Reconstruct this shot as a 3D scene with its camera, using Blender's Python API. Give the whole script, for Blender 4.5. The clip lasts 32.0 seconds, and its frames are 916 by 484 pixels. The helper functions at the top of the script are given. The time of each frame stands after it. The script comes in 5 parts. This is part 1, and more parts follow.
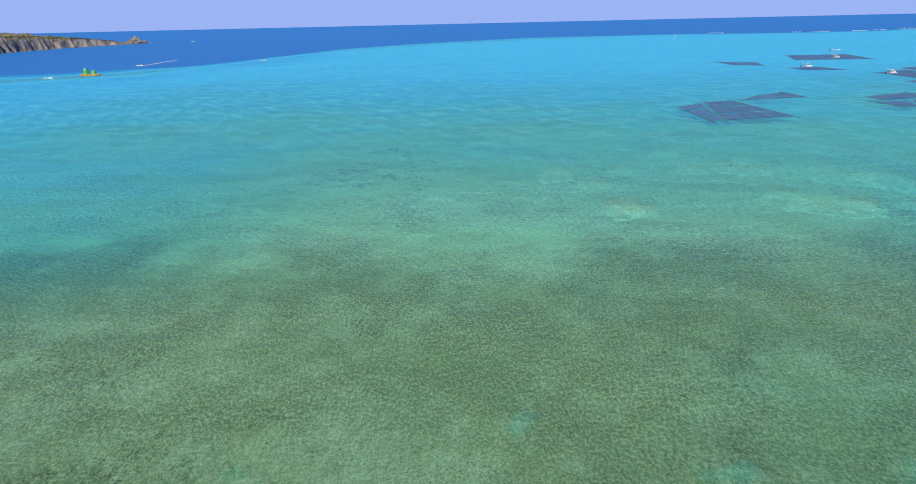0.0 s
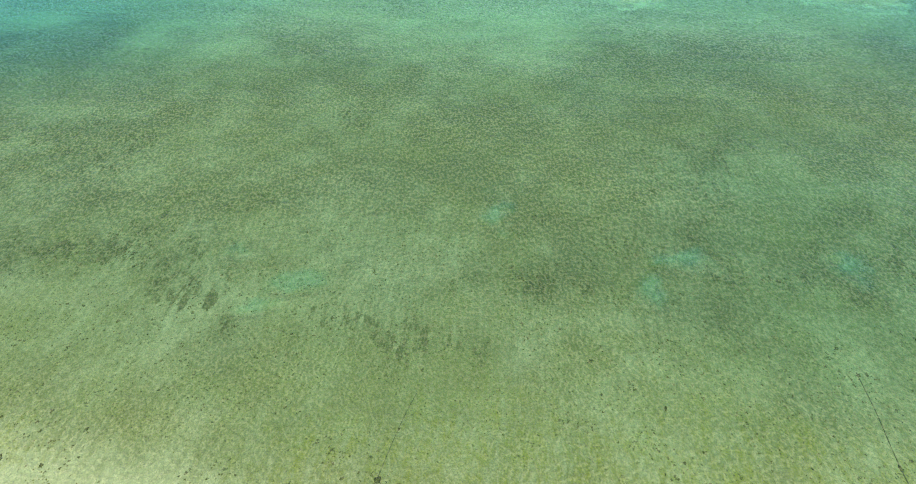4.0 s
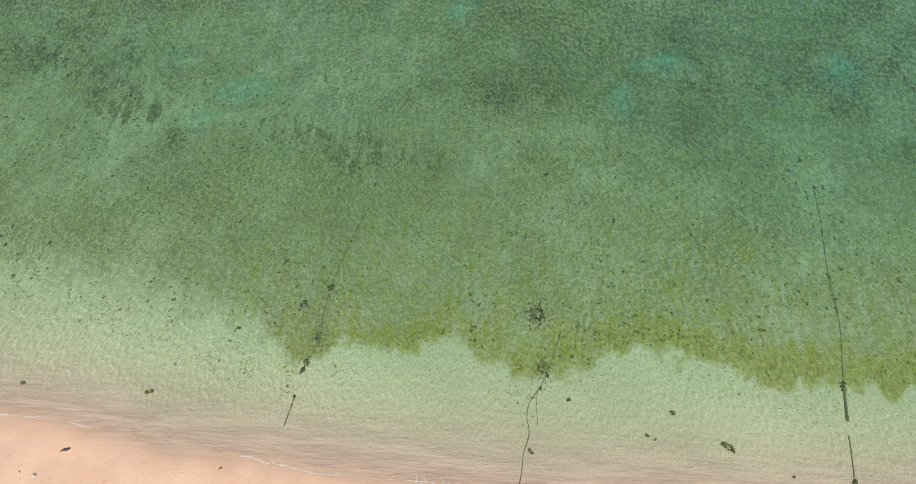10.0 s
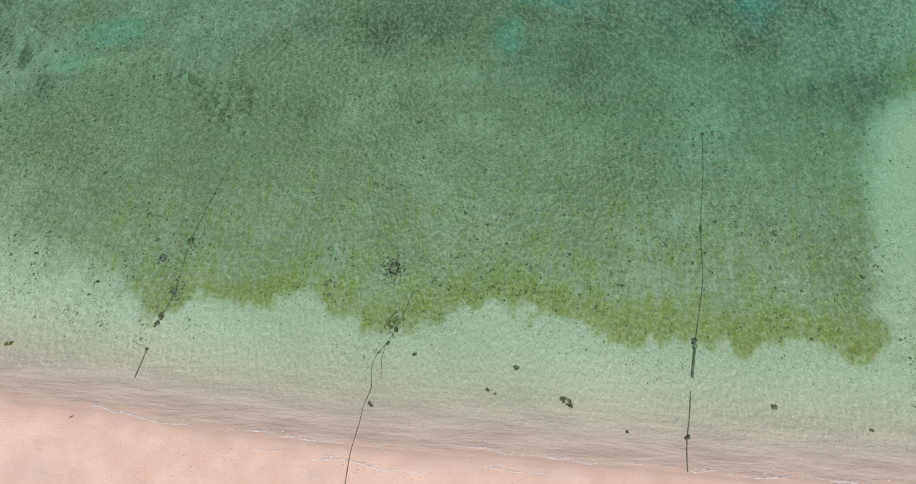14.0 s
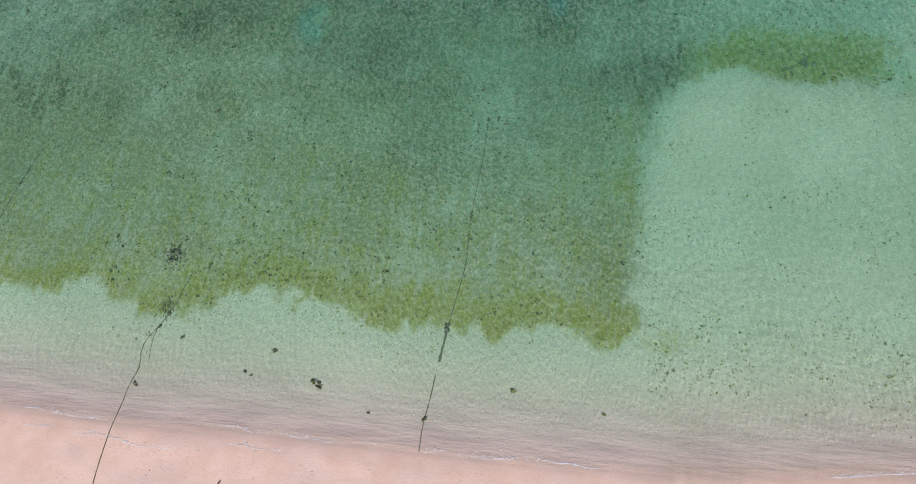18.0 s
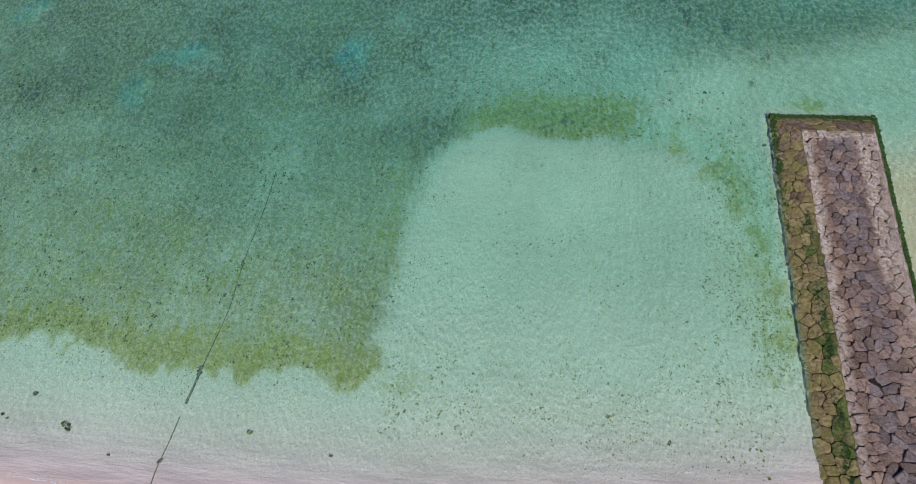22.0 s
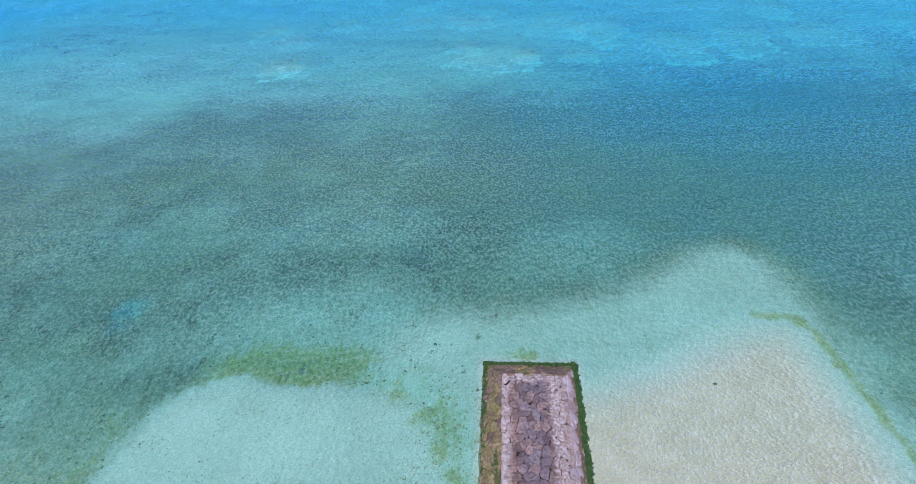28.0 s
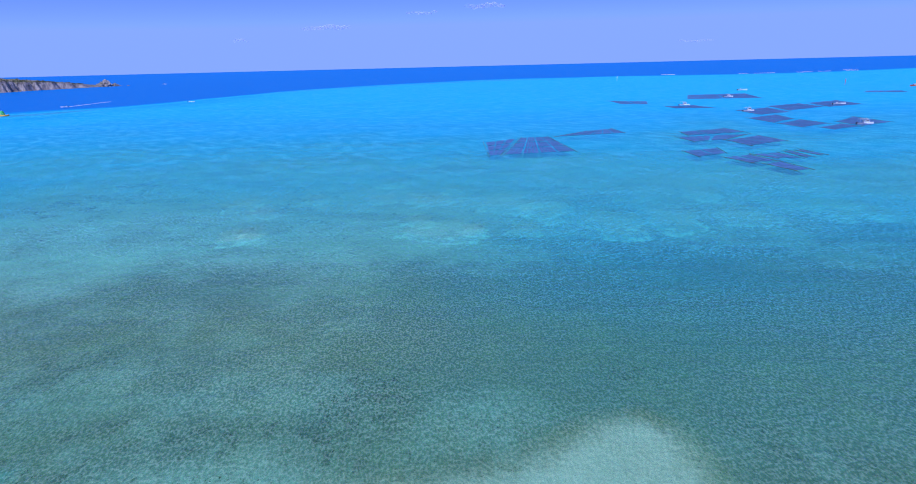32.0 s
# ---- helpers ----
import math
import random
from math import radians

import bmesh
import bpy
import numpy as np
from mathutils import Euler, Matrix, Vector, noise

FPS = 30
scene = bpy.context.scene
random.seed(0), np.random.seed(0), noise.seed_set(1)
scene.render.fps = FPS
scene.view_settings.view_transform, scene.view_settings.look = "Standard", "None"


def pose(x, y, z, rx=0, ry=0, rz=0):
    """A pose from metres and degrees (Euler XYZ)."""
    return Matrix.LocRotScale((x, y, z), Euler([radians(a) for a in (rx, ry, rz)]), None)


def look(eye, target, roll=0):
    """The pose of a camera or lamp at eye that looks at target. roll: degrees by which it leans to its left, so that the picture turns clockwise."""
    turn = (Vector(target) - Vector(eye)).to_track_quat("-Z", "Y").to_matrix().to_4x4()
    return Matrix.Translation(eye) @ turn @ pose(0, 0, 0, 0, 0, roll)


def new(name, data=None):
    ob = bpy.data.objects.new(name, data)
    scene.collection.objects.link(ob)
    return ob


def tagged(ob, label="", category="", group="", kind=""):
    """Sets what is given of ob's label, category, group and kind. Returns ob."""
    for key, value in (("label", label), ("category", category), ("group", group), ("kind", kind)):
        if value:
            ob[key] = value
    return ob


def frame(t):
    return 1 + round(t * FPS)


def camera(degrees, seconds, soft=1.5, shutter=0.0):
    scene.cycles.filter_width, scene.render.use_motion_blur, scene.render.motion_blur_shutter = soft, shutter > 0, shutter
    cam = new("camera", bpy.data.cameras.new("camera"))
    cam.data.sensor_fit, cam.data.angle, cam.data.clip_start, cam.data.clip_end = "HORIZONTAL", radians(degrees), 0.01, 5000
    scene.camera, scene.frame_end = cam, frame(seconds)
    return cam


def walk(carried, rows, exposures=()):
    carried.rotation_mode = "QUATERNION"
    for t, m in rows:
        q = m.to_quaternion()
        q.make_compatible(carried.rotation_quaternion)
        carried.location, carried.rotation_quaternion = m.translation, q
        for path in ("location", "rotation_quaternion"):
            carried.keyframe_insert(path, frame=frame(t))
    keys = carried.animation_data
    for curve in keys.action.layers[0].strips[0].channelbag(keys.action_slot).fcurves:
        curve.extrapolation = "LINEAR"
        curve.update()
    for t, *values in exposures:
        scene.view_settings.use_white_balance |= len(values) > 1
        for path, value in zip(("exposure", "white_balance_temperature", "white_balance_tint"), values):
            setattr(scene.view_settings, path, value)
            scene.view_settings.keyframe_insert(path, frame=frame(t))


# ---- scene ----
cam = camera(80.5, 32.0, soft=0.95)
PATH = [
    (0, (-4.969, -2.668, 33.169), (-5.124, -0.821, 32.418), -1.3),
    (0.5, (-4.238, -3.008, 33.256), (-4.397, -1.203, 32.409), -0.9),
    (1, (-3.587, -3.334, 33.345), (-3.751, -1.571, 32.414), -0.8),
    (1.5, (-3.127, -3.591, 33.452), (-3.297, -1.873, 32.442), -0.7),
    (2, (-3.005, -3.743, 33.571), (-3.172, -2.071, 32.486), -0.9),
    (2.5, (-3.149, -3.868, 33.68), (-3.304, -2.245, 32.521), -0.7),
    (3, (-3.385, -3.911, 33.77), (-3.524, -2.344, 32.535), -0.4),
    (3.5, (-3.571, -3.905, 33.834), (-3.697, -2.397, 32.525), 0.0),
    (5.5, (-4.018, -3.759, 34.037), (-4.094, -2.524, 32.466), 1.0),
    (6, (-3.938, -3.628, 33.999), (-4.003, -2.47, 32.369), 1.2),
    (6.5, (-3.766, -3.446, 33.931), (-3.822, -2.369, 32.246), 1.3),
    (7, (-3.536, -3.272, 33.883), (-3.585, -2.28, 32.147), 1.5),
    (7.5, (-3.231, -3.093, 33.849), (-3.273, -2.188, 32.066), 1.6),
    (8, (-2.834, -2.892, 33.816), (-2.875, -2.027, 32.013), 1.6),
    (8.5, (-2.322, -2.701, 33.78), (-2.369, -1.839, 31.975), 1.3),
    (9, (-1.736, -2.503, 33.728), (-1.791, -1.644, 31.923), 0.7),
    (9.5, (-1.048, -2.276, 33.653), (-1.111, -1.42, 31.846), 0.2),
    (10, (-0.216, -2.057, 33.566), (-0.29, -1.202, 31.759), -0.4),
    (10.5, (0.741, -1.829, 33.46), (0.657, -0.976, 31.653), -1.1),
    (11, (1.818, -1.569, 33.339), (1.722, -0.717, 31.532), -1.8),
    (11.5, (2.943, -1.276, 33.266), (2.841, -0.438, 31.453), -2.3),
    (12, (4.115, -0.938, 33.225), (4.011, -0.137, 31.395), -2.6),
    (12.5, (5.385, -0.563, 33.177), (5.28, 0.192, 31.328), -3.0),
    (13, (6.809, -0.183, 33.131), (6.701, 0.522, 31.263), -3.8),
    (13.5, (8.401, 0.153, 33.116), (8.287, 0.809, 31.23), -5.0),
    (15.5, (15.631, 1.388, 33.184), (15.481, 1.938, 31.267), -10.1),
    (16, (17.612, 1.654, 33.176), (17.453, 2.198, 31.258), -11.1),
    (16.5, (19.723, 1.867, 33.173), (19.553, 2.405, 31.255), -12.4),
    (17, (21.934, 2.045, 33.175), (21.752, 2.579, 31.256), -13.7),
    (17.5, (24.229, 2.209, 33.162), (24.033, 2.741, 31.244), -15.0),
    (18, (26.57, 2.361, 33.122), (26.361, 2.889, 31.205), -16.4),
    (18.5, (28.874, 2.506, 33.053), (28.654, 3.025, 31.134), -17.9),
    (19, (31.107, 2.592, 32.996), (30.877, 3.101, 31.076), -19.2),
    (19.5, (33.25, 2.581, 32.972), (33.012, 3.085, 31.051), -20.1),
    (20, (35.308, 2.508, 32.965), (35.068, 3.013, 31.044), -20.1),
    (20.5, (37.306, 2.39, 32.959), (37.063, 2.924, 31.047), -19.3),
    (21, (39.292, 2.252, 32.964), (39.044, 2.866, 31.076), -17.0),
    (21.5, (41.223, 2.121, 32.908), (40.968, 2.815, 31.05), -15.2),
    (22, (43.069, 1.931, 32.821), (42.812, 2.703, 30.994), -13.6),
    (22.5, (44.874, 1.689, 32.714), (44.614, 2.536, 30.921), -12.4),
    (23, (46.703, 1.438, 32.605), (46.444, 2.363, 30.851), -11.2),
    (23.5, (48.502, 1.251, 32.447), (48.245, 2.254, 30.735), -10.1),
    (24, (50.21, 1.085, 32.295), (49.956, 2.164, 30.629), -9.0),
    (24.5, (51.812, 0.966, 32.138), (51.561, 2.117, 30.522), -8.1),
    (25, (53.311, 0.809, 32.01), (53.066, 2.03, 30.445), -7.3),
    (25.5, (54.671, 0.586, 31.865), (54.437, 1.879, 30.358), -6.4),
    (27.5, (59.401, -0.491, 30.629), (59.225, 1.08, 29.404), -3.8),
    (28, (60.53, -0.576, 30.517), (60.362, 1.043, 29.354), -3.3),
    (28.5, (61.594, -0.602, 30.449), (61.433, 1.062, 29.35), -2.8),
    (29, (62.576, -0.627, 30.397), (62.425, 1.079, 29.365), -2.6),
    (29.5, (63.529, -0.624, 30.383), (63.384, 1.121, 29.416), -2.3),
    (30, (64.448, -0.653, 30.372), (64.309, 1.129, 29.474), -2.0),
    (30.5, (65.387, -0.705, 30.37), (65.252, 1.11, 29.541), -1.8),
    (31, (66.409, -0.701, 30.38), (66.275, 1.146, 29.625), -1.7),
    (31.5, (67.469, -0.653, 30.412), (67.337, 1.22, 29.725), -1.6),
    (32, (68.56, -0.608, 30.439), (68.429, 1.289, 29.82), -1.4),
]
EXPOSURES = [
    (0.0, 0.10, 7000, 4), (3.0, 0.32, 9050, 1), (6.0, 0.08, 9900, 0), (9.0, -0.1, 8700, 2), (11.0, -0.15, 7600, 0), (13.0, -0.18, 7000, 4), (16.0, -0.22, 6700, 8),
    (19.0, -0.28, 6250, 9), (21.0, -0.26, 5920, 9), (23.0, -0.18, 5680, 11), (25.0, -0.13, 5370, 17), (28.0, 0.17, 5080, 26), (30.0, 0.27, 5000, 30), (32.0, -0.02, 4960, 29),
]
walk(cam, [(t, look(eye, target, roll)) for t, eye, target, roll in PATH], EXPOSURES)

# ---- daylight ----
SUN_ELEVATION, SUN_AZIMUTH = radians(56), radians(177)   # azimuth clockwise from +y
world = bpy.data.worlds.new("sky")
scene.world = world
world.use_nodes = True
wn = world.node_tree
sky = wn.nodes.new("ShaderNodeTexSky")
sky.sky_type = "NISHITA"
sky.sun_disc = False
sky.sun_elevation, sky.sun_rotation = SUN_ELEVATION, SUN_AZIMUTH
sky.air_density, sky.dust_density, sky.ozone_density, sky.altitude = 1.0, 0.0, 5.0, 3500
wn.nodes["Background"].inputs["Strength"].default_value = 0.092
cool = wn.nodes.new("ShaderNodeMix")
cool.data_type, cool.blend_type = "RGBA", "MULTIPLY"
cool.inputs[0].default_value, cool.inputs[7].default_value = 1.0, (0.92, 0.84, 1.36, 1)
wn.links.new(sky.outputs["Color"], cool.inputs[6])
even = wn.nodes.new("ShaderNodeMix")
even.data_type, even.blend_type = "RGBA", "DARKEN"
even.inputs[0].default_value, even.inputs[7].default_value = 1.0, (3.3, 4.6, 10.0, 1)
wn.links.new(cool.outputs[2], even.inputs[6])
wn.links.new(even.outputs[2], wn.nodes["Background"].inputs["Color"])

sun_data = bpy.data.lights.new("sun", "SUN")
sun_data.energy, sun_data.angle, sun_data.color = 4.2, radians(0.53), (1.0, 0.96, 0.89)
sun = new("sun", sun_data)
sun_way = Vector((math.sin(SUN_AZIMUTH) * math.cos(SUN_ELEVATION), math.cos(SUN_AZIMUTH) * math.cos(SUN_ELEVATION), math.sin(SUN_ELEVATION)))
sun.matrix_world = look(sun_way * 200, (0, 0, 0))


# ---- node helpers ----
class Nodes:
    """A material's node tree, written as calls: values may be numbers, colours or sockets."""

    def __init__(self, name):
        self.material = bpy.data.materials.new(name)
        self.material.use_nodes = True
        self.tree = self.material.node_tree
        self.tree.nodes.clear()

    def node(self, kind, settings=None, **inputs):
        n = self.tree.nodes.new("ShaderNode" + kind)
        for key, value in (settings or {}).items():
            setattr(n, key, value)
        for key, value in inputs.items():
            key = int(key[1:]) if key[0] == "i" and key[1:].isdigit() else key.replace("_", " ")
            self.put(n.inputs[key], value)
        return n

    def put(self, socket, value):
        if isinstance(value, bpy.types.NodeSocket):
            self.tree.links.new(value, socket)
        elif isinstance(value, tuple) and len(value) == 3 and socket.type == "RGBA":
            socket.default_value = (*value, 1)
        else:
            socket.default_value = value

    def math(self, op, a, b=0.0, c=0.0, clamp=False):
        return self.node("Math", {"operation": op, "use_clamp": clamp}, i0=a, i1=b, i2=c).outputs[0]

    def vary(self, value, low, high, to_low=0.0, to_high=1.0):
        n = self.node("MapRange", {"interpolation_type": "SMOOTHSTEP"}, Value=value)
        for key, v in (("From Min", low), ("From Max", high), ("To Min", to_low), ("To Max", to_high)):
            self.put(n.inputs[key], v)
        return n.outputs[0]

    def mix(self, fac, a, b, blend="MIX"):
        n = self.node("Mix", {"data_type": "RGBA", "blend_type": blend})
        for k, v in ((0, fac), (6, a), (7, b)):
            self.put(n.inputs[k], v)
        return n.outputs[2]

    def noise(self, scale, detail=3.0, where=None, stretch=None, rough=0.55):
        where = where or self.where()
        if stretch:
            where = self.node("Mapping", Vector=where, Scale=stretch).outputs[0]
        return self.node("TexNoise", Vector=where, Scale=scale, Detail=detail, Roughness=rough).outputs[0]

    def where(self):
        return self.node("TexCoord").outputs["Object"]

    def attribute(self, name):
        return self.node("Attribute", {"attribute_name": name}).outputs["Fac"]

    def bump(self, height, strength=0.5, distance=0.02):
        return self.node("Bump", Strength=strength, Distance=distance, Height=height).outputs[0]

    def finish(self, shader):
        out = self.node("OutputMaterial")
        self.tree.links.new(shader, out.inputs["Surface"])
        return self.material

    def surface(self, color, rough=0.7, normal=None, metal=0.0, specular=0.4):
        p = self.node("BsdfPrincipled", Base_Color=color, Roughness=rough, Metallic=metal)
        p.inputs["Specular IOR Level"].default_value = specular
        if normal is not None:
            self.put(p.inputs["Normal"], normal)
        return self.finish(p.outputs[0])


def plain(name, color, rough=0.6, scale=8.0, spread=0.25, metal=0.0):
    """Paint, rope, rubber and the like: one colour with soft stains and a fine grain."""
    n = Nodes(name)
    stain, grain = n.noise(scale * 0.2, 4), n.noise(scale * 6, 2)
    dark = tuple(c * (1 - spread) for c in color)
    light = tuple(min(1, c * (1 + spread * 0.6)) for c in color)
    col = n.mix(n.vary(stain, 0.3, 0.7), dark, light)
    col = n.mix(n.math("MULTIPLY", grain, 0.3), col, dark)
    return n.surface(col, rough, n.bump(grain, 0.2, 0.01), metal)


# ---- fields of the plan: depth and cover ----
def lattice(i, j, seed):
    h = (i.astype(np.int64) * 374761393 + j.astype(np.int64) * 668265263 + seed * 1442695041) & 0xFFFFFFFF
    h = ((h ^ (h >> 13)) * 1274126177) & 0xFFFFFFFF
    return ((h ^ (h >> 16)) & 0xFFFF) / 65535.0


def value_noise(x, y, seed=0):
    i, j = np.floor(x), np.floor(y)
    u, v = x - i, y - j
    u, v = u * u * (3 - 2 * u), v * v * (3 - 2 * v)
    a, b = lattice(i, j, seed), lattice(i + 1, j, seed)
    c, d = lattice(i, j + 1, seed), lattice(i + 1, j + 1, seed)
    return (a * (1 - u) + b * u) * (1 - v) + (c * (1 - u) + d * u) * v


def fbm(x, y, size, octaves=4, seed=0):
    """Noise from 0 to 1 whose largest spots are about size metres."""
    total, weight, amp = 0.0, 0.0, 1.0
    for k in range(octaves):
        f = 2 ** k / size
        total = total + amp * value_noise(x * f + 17.3 * k, y * f - 9.1 * k, seed + 31 * k)
        weight += amp
        amp *= 0.55
    return total / weight


def step(a, b, v):
    t = np.clip((v - a) / (b - a), 0, 1)
    return t * t * (3 - 2 * t)


def inside(x, y, corners):
    """Signed distance to a polygon, positive inside."""
    best = np.full(x.shape, 1e9)
    within = np.zeros(x.shape, bool)
    for (ax, ay), (bx, by) in zip(corners, corners[1:] + corners[:1]):
        dx, dy = bx - ax, by - ay
        t = np.clip(((x - ax) * dx + (y - ay) * dy) / (dx * dx + dy * dy + 1e-9), 0, 1)
        best = np.minimum(best, np.hypot(x - ax - t * dx, y - ay - t * dy))
        if dy != 0:
            within ^= ((ay > y) != (by > y)) & (x < (y - ay) / dy * dx + ax)
    return np.where(within, best, -best)


def along(x, y, line):
    """Distance to an open line."""
    best = np.full(x.shape, 1e9)
    for (ax, ay), (bx, by) in zip(line, line[1:]):
        dx, dy = bx - ax, by - ay
        t = np.clip(((x - ax) * dx + (y - ay) * dy) / (dx * dx + dy * dy + 1e-9), 0, 1)
        best = np.minimum(best, np.hypot(x - ax - t * dx, y - ay - t * dy))
    return best


def spot(x, y, cx, cy, rx, ry, turn=0.0):
    """1 at the centre of an ellipse, 0 at its rim, negative outside."""
    c, s = math.cos(radians(turn)), math.sin(radians(turn))
    u, v = (x - cx) * c + (y - cy) * s, -(x - cx) * s + (y - cy) * c
    return 1 - np.hypot(u / rx, v / ry)


SHORE = [(-200, 8), (-60, 3.0), (-30.6, 0.8), (-25.2, 0.4), (-21.5, 0.0), (-17.7, -0.7), (-11, -1.0), (-7.9, -1.3), (0, -1.5), (10, -1.45), (14, -1.3), (21.5, -1.2), (31, -1.1), (36, -0.9), (43, -0.1), (50, 0.9), (56.7, 1.8), (60, 3.0), (66, 1.0), (80, 2.0), (120, 3.0), (400, 10)]
WEED_EDGE = [(-80, 10), (-34, 8.6), (-24, 7.7), (-20, 7.0), (-17, 6.0), (-13.1, 5.3), (-11, 4.5), (-8.7, 5.5), (-3.9, 6.0), (-1.4, 6.8), (0.0, 6.0), (2.0, 5.6), (2.3, 4.7), (4.3, 4.7), (5.4, 5.6), (6.8, 5.4), (7.4, 6.5), (10.0, 7.4),
             (12.2, 7.2), (13.5, 6.6), (17.0, 6.2), (21.2, 5.5), (22.7, 6.6), (24.4, 5.7), (26.3, 5.5), (27.6, 6.3), (28.8, 6.9), (30.6, 5.7), (31.9, 5.5), (33.6, 6.4), (37, 5.5)]
BAY = [(34.65, 5.5), (34.65, 10.2), (34.75, 15.2), (35.1, 18.8), (36.1, 21.8), (37.7, 24.1), (40.0, 25.1), (42.6, 25.2), (45.7, 24.4), (47.8, 25.0), (50.2, 24.4), (52.6, 24.4), (54.85, 22.9), (56.55, 19.9), (57.75, 15.9), (59, 12), (61, 6), (61, -4), (34.25, -4.1)]
SPIT = [(61, 25.5), (66.3, 26.3), (70.8, 27.9), (75.0, 30.4), (77.6, 32.2), (80.5, 32.9), (83.4, 32.6), (84.4, 30.8), (84.8, 28.4), (85.2, 24.1), (85.6, 20.7), (86.5, 7.7), (89.5, -6.3), (61, -6)]
TONGUE = [(60, 36), (61, 44.6), (63, 47.3), (69.2, 50.0), (72.7, 49.0), (75, 45.7), (76, 43), (70, 38)]
SHELF = [(50, 26.5), (52.3, 30.6), (55.5, 32.6), (60.5, 33.9), (65.5, 35.0), (70.0, 36.6), (74.2, 39.5), (77.7, 42.0), (82.0, 43.0), (84.6, 41.2), (86.0, 38.0), (86.7, 34.0), (87.0, 30.0), (87.6, 25.2), (91.6, 7.6), (96.0, -6.4), (61, -6), (61, 20), (55, 24)]
REEF_EDGE = [(-3000, 260), (-500, 380), (-370, 430), (-320, 476), (-290, 520), (-280, 580), (-262, 690), (-250, 790), (-215, 895), (-90, 1075), (60, 1215), (230, 1250), (400, 1260), (570, 1215), (760, 1230), (900, 1320), (1033, 1400), (2000, 1850), (4900, 2600)]
PALE_SPOTS = [(59.5, 101.5, 7.5, 3.5), (65, 102.6, 2.2, 2.2), (71.5, 123.7, 5, 5.5), (81, 120.5, 5, 7), (74.7, 102.4, 3.1, 2.2), (93, 108, 5.4, 7), (106, 110, 4.6, 6.8), (120, 133.8, 3.2, 4.6), (121.3, 112.7, 4.2, 4.8), (143.8, 118.2, 6.3, 5.5), (7.5, 124, 3.8, 4.6), (15.4, 116.8, 2.9, 2.2),
              (24.6, 129.3, 2.5, 2.8), (39.6, 149.1, 3.3, 3.2), (52.7, 128.4, 4.7, 3.6), (41.2, 128.6, 3.4, 2), (20.3, 100.2, 1.9, 3), (22.9, 96.6, 1.8, 1.4), (53.2, 108.4, 2.9, 2.2), (57.2, 139.4, 2.9, 2.6), (17.4, 96.6, 2.6, 2.8)]
NEAR_CORAL = [(56, 44.5, 4.2, 7, 0.62), (54, 39.5, 3.4, 1.6, 0.6), (82.5, 51, 2.6, 2, 0.6), (69.1, 42, 1.8, 2.8, 0.5), (36.8, 37.5, 3.2, 2.2, 0.4), (44.6, 38.9, 2.4, 1.8, 0.45), (91.8, 41.1, 2.8, 2, 0.5), (-36, 29, 5, 2.5, 0.7), (-27.5, 24.5, 3, 1.6, 0.65), (-26, 22.3, 2, 1.4, 0.6),
              (-16, 22.8, 2.4, 1.4, 0.6), (-9, 21.3, 3.5, 1.3, 0.55), (0, 28.3, 3.4, 1.6, 0.4), (8.5, 33.4, 3, 1.6, 0.45), (17.8, 30.2, 2.4, 1.3, 0.6), (25, 30, 4, 1.8, 0.6), (6.7, 26, 3, 1.5, 0.35), (33, 33, 3, 2, 0.45)]
FAR_CORAL = [(20, 46, 9, 8, 0.3), (21, 49.7, 4, 2.5, 0.4), (-20.6, 53.4, 5, 3, 0.4), (-51.7, 45.8, 9, 6, 0.5), (-91, 150, 10, 22, 0.6), (-35, 137, 9.4, 14, 0.55), (-37, 161, 4, 6, 0.5), (-45, 123, 4.3, 6, 0.45), (3, 176, 4.7, 4.5, 0.4), (19.5, 140, 7.5, 7, 0.35)]

GX0, GX1, GBX0, GBX1 = 60.42, 64.80, 59.08, 65.75     # crest and foot, across
GY0, GY1, GBY1 = -8.5, 24.70, 26.80                     # landward end, crest end, foot of the end
GTOP, GFOOT = 1.05, -0.2
NEAR_FARM, FAR_FARM = "dark seaweed nets in rows on a shallow farm plot", "distant dark plot of seaweed nets floating on turquoise water"
NEAR_FARMS = (
    ([(72.3, 191.9), (98.5, 198.3), (92.5, 240.9), (80.7, 238.7)], 4, 3), ([(67.1, 189.9), (71.4, 192.0), (79.4, 237.0), (64.5, 224.8)], 1, 3), ([(95.9, 240.4), (127.7, 249.8), (125.4, 268.2), (111.7, 258.8)], 6, 1),
    ([(151.4, 238.0), (178.6, 245.3), (175.5, 262.2), (151.9, 250.9)], 3, 1), ([(147.3, 218.5), (160.7, 223.1), (177.6, 240.0), (144.5, 232.6)], 2, 1), ([(163.4, 205.7), (181.8, 216.8), (178.5, 234.6), (160.5, 221.7)], 2, 1),
    ([(136.4, 182.0), (148.0, 188.9), (149.6, 201.8), (135.3, 195.5)], 2, 1), ([(148.2, 169.3), (156.7, 173.5), (154.0, 185.9), (143.5, 181.3)], 2, 1), ([(154.0, 156.0), (159.4, 158.1), (157.3, 172.4), (150.6, 168.6)], 1, 1),
    ([(158.9, 177.5), (166.6, 176.7), (164.8, 189.5), (154.9, 187.1)], 2, 1), ([(168.4, 178.7), (171.5, 179.4), (170.2, 193.9), (167.7, 191.7)], 1, 1))
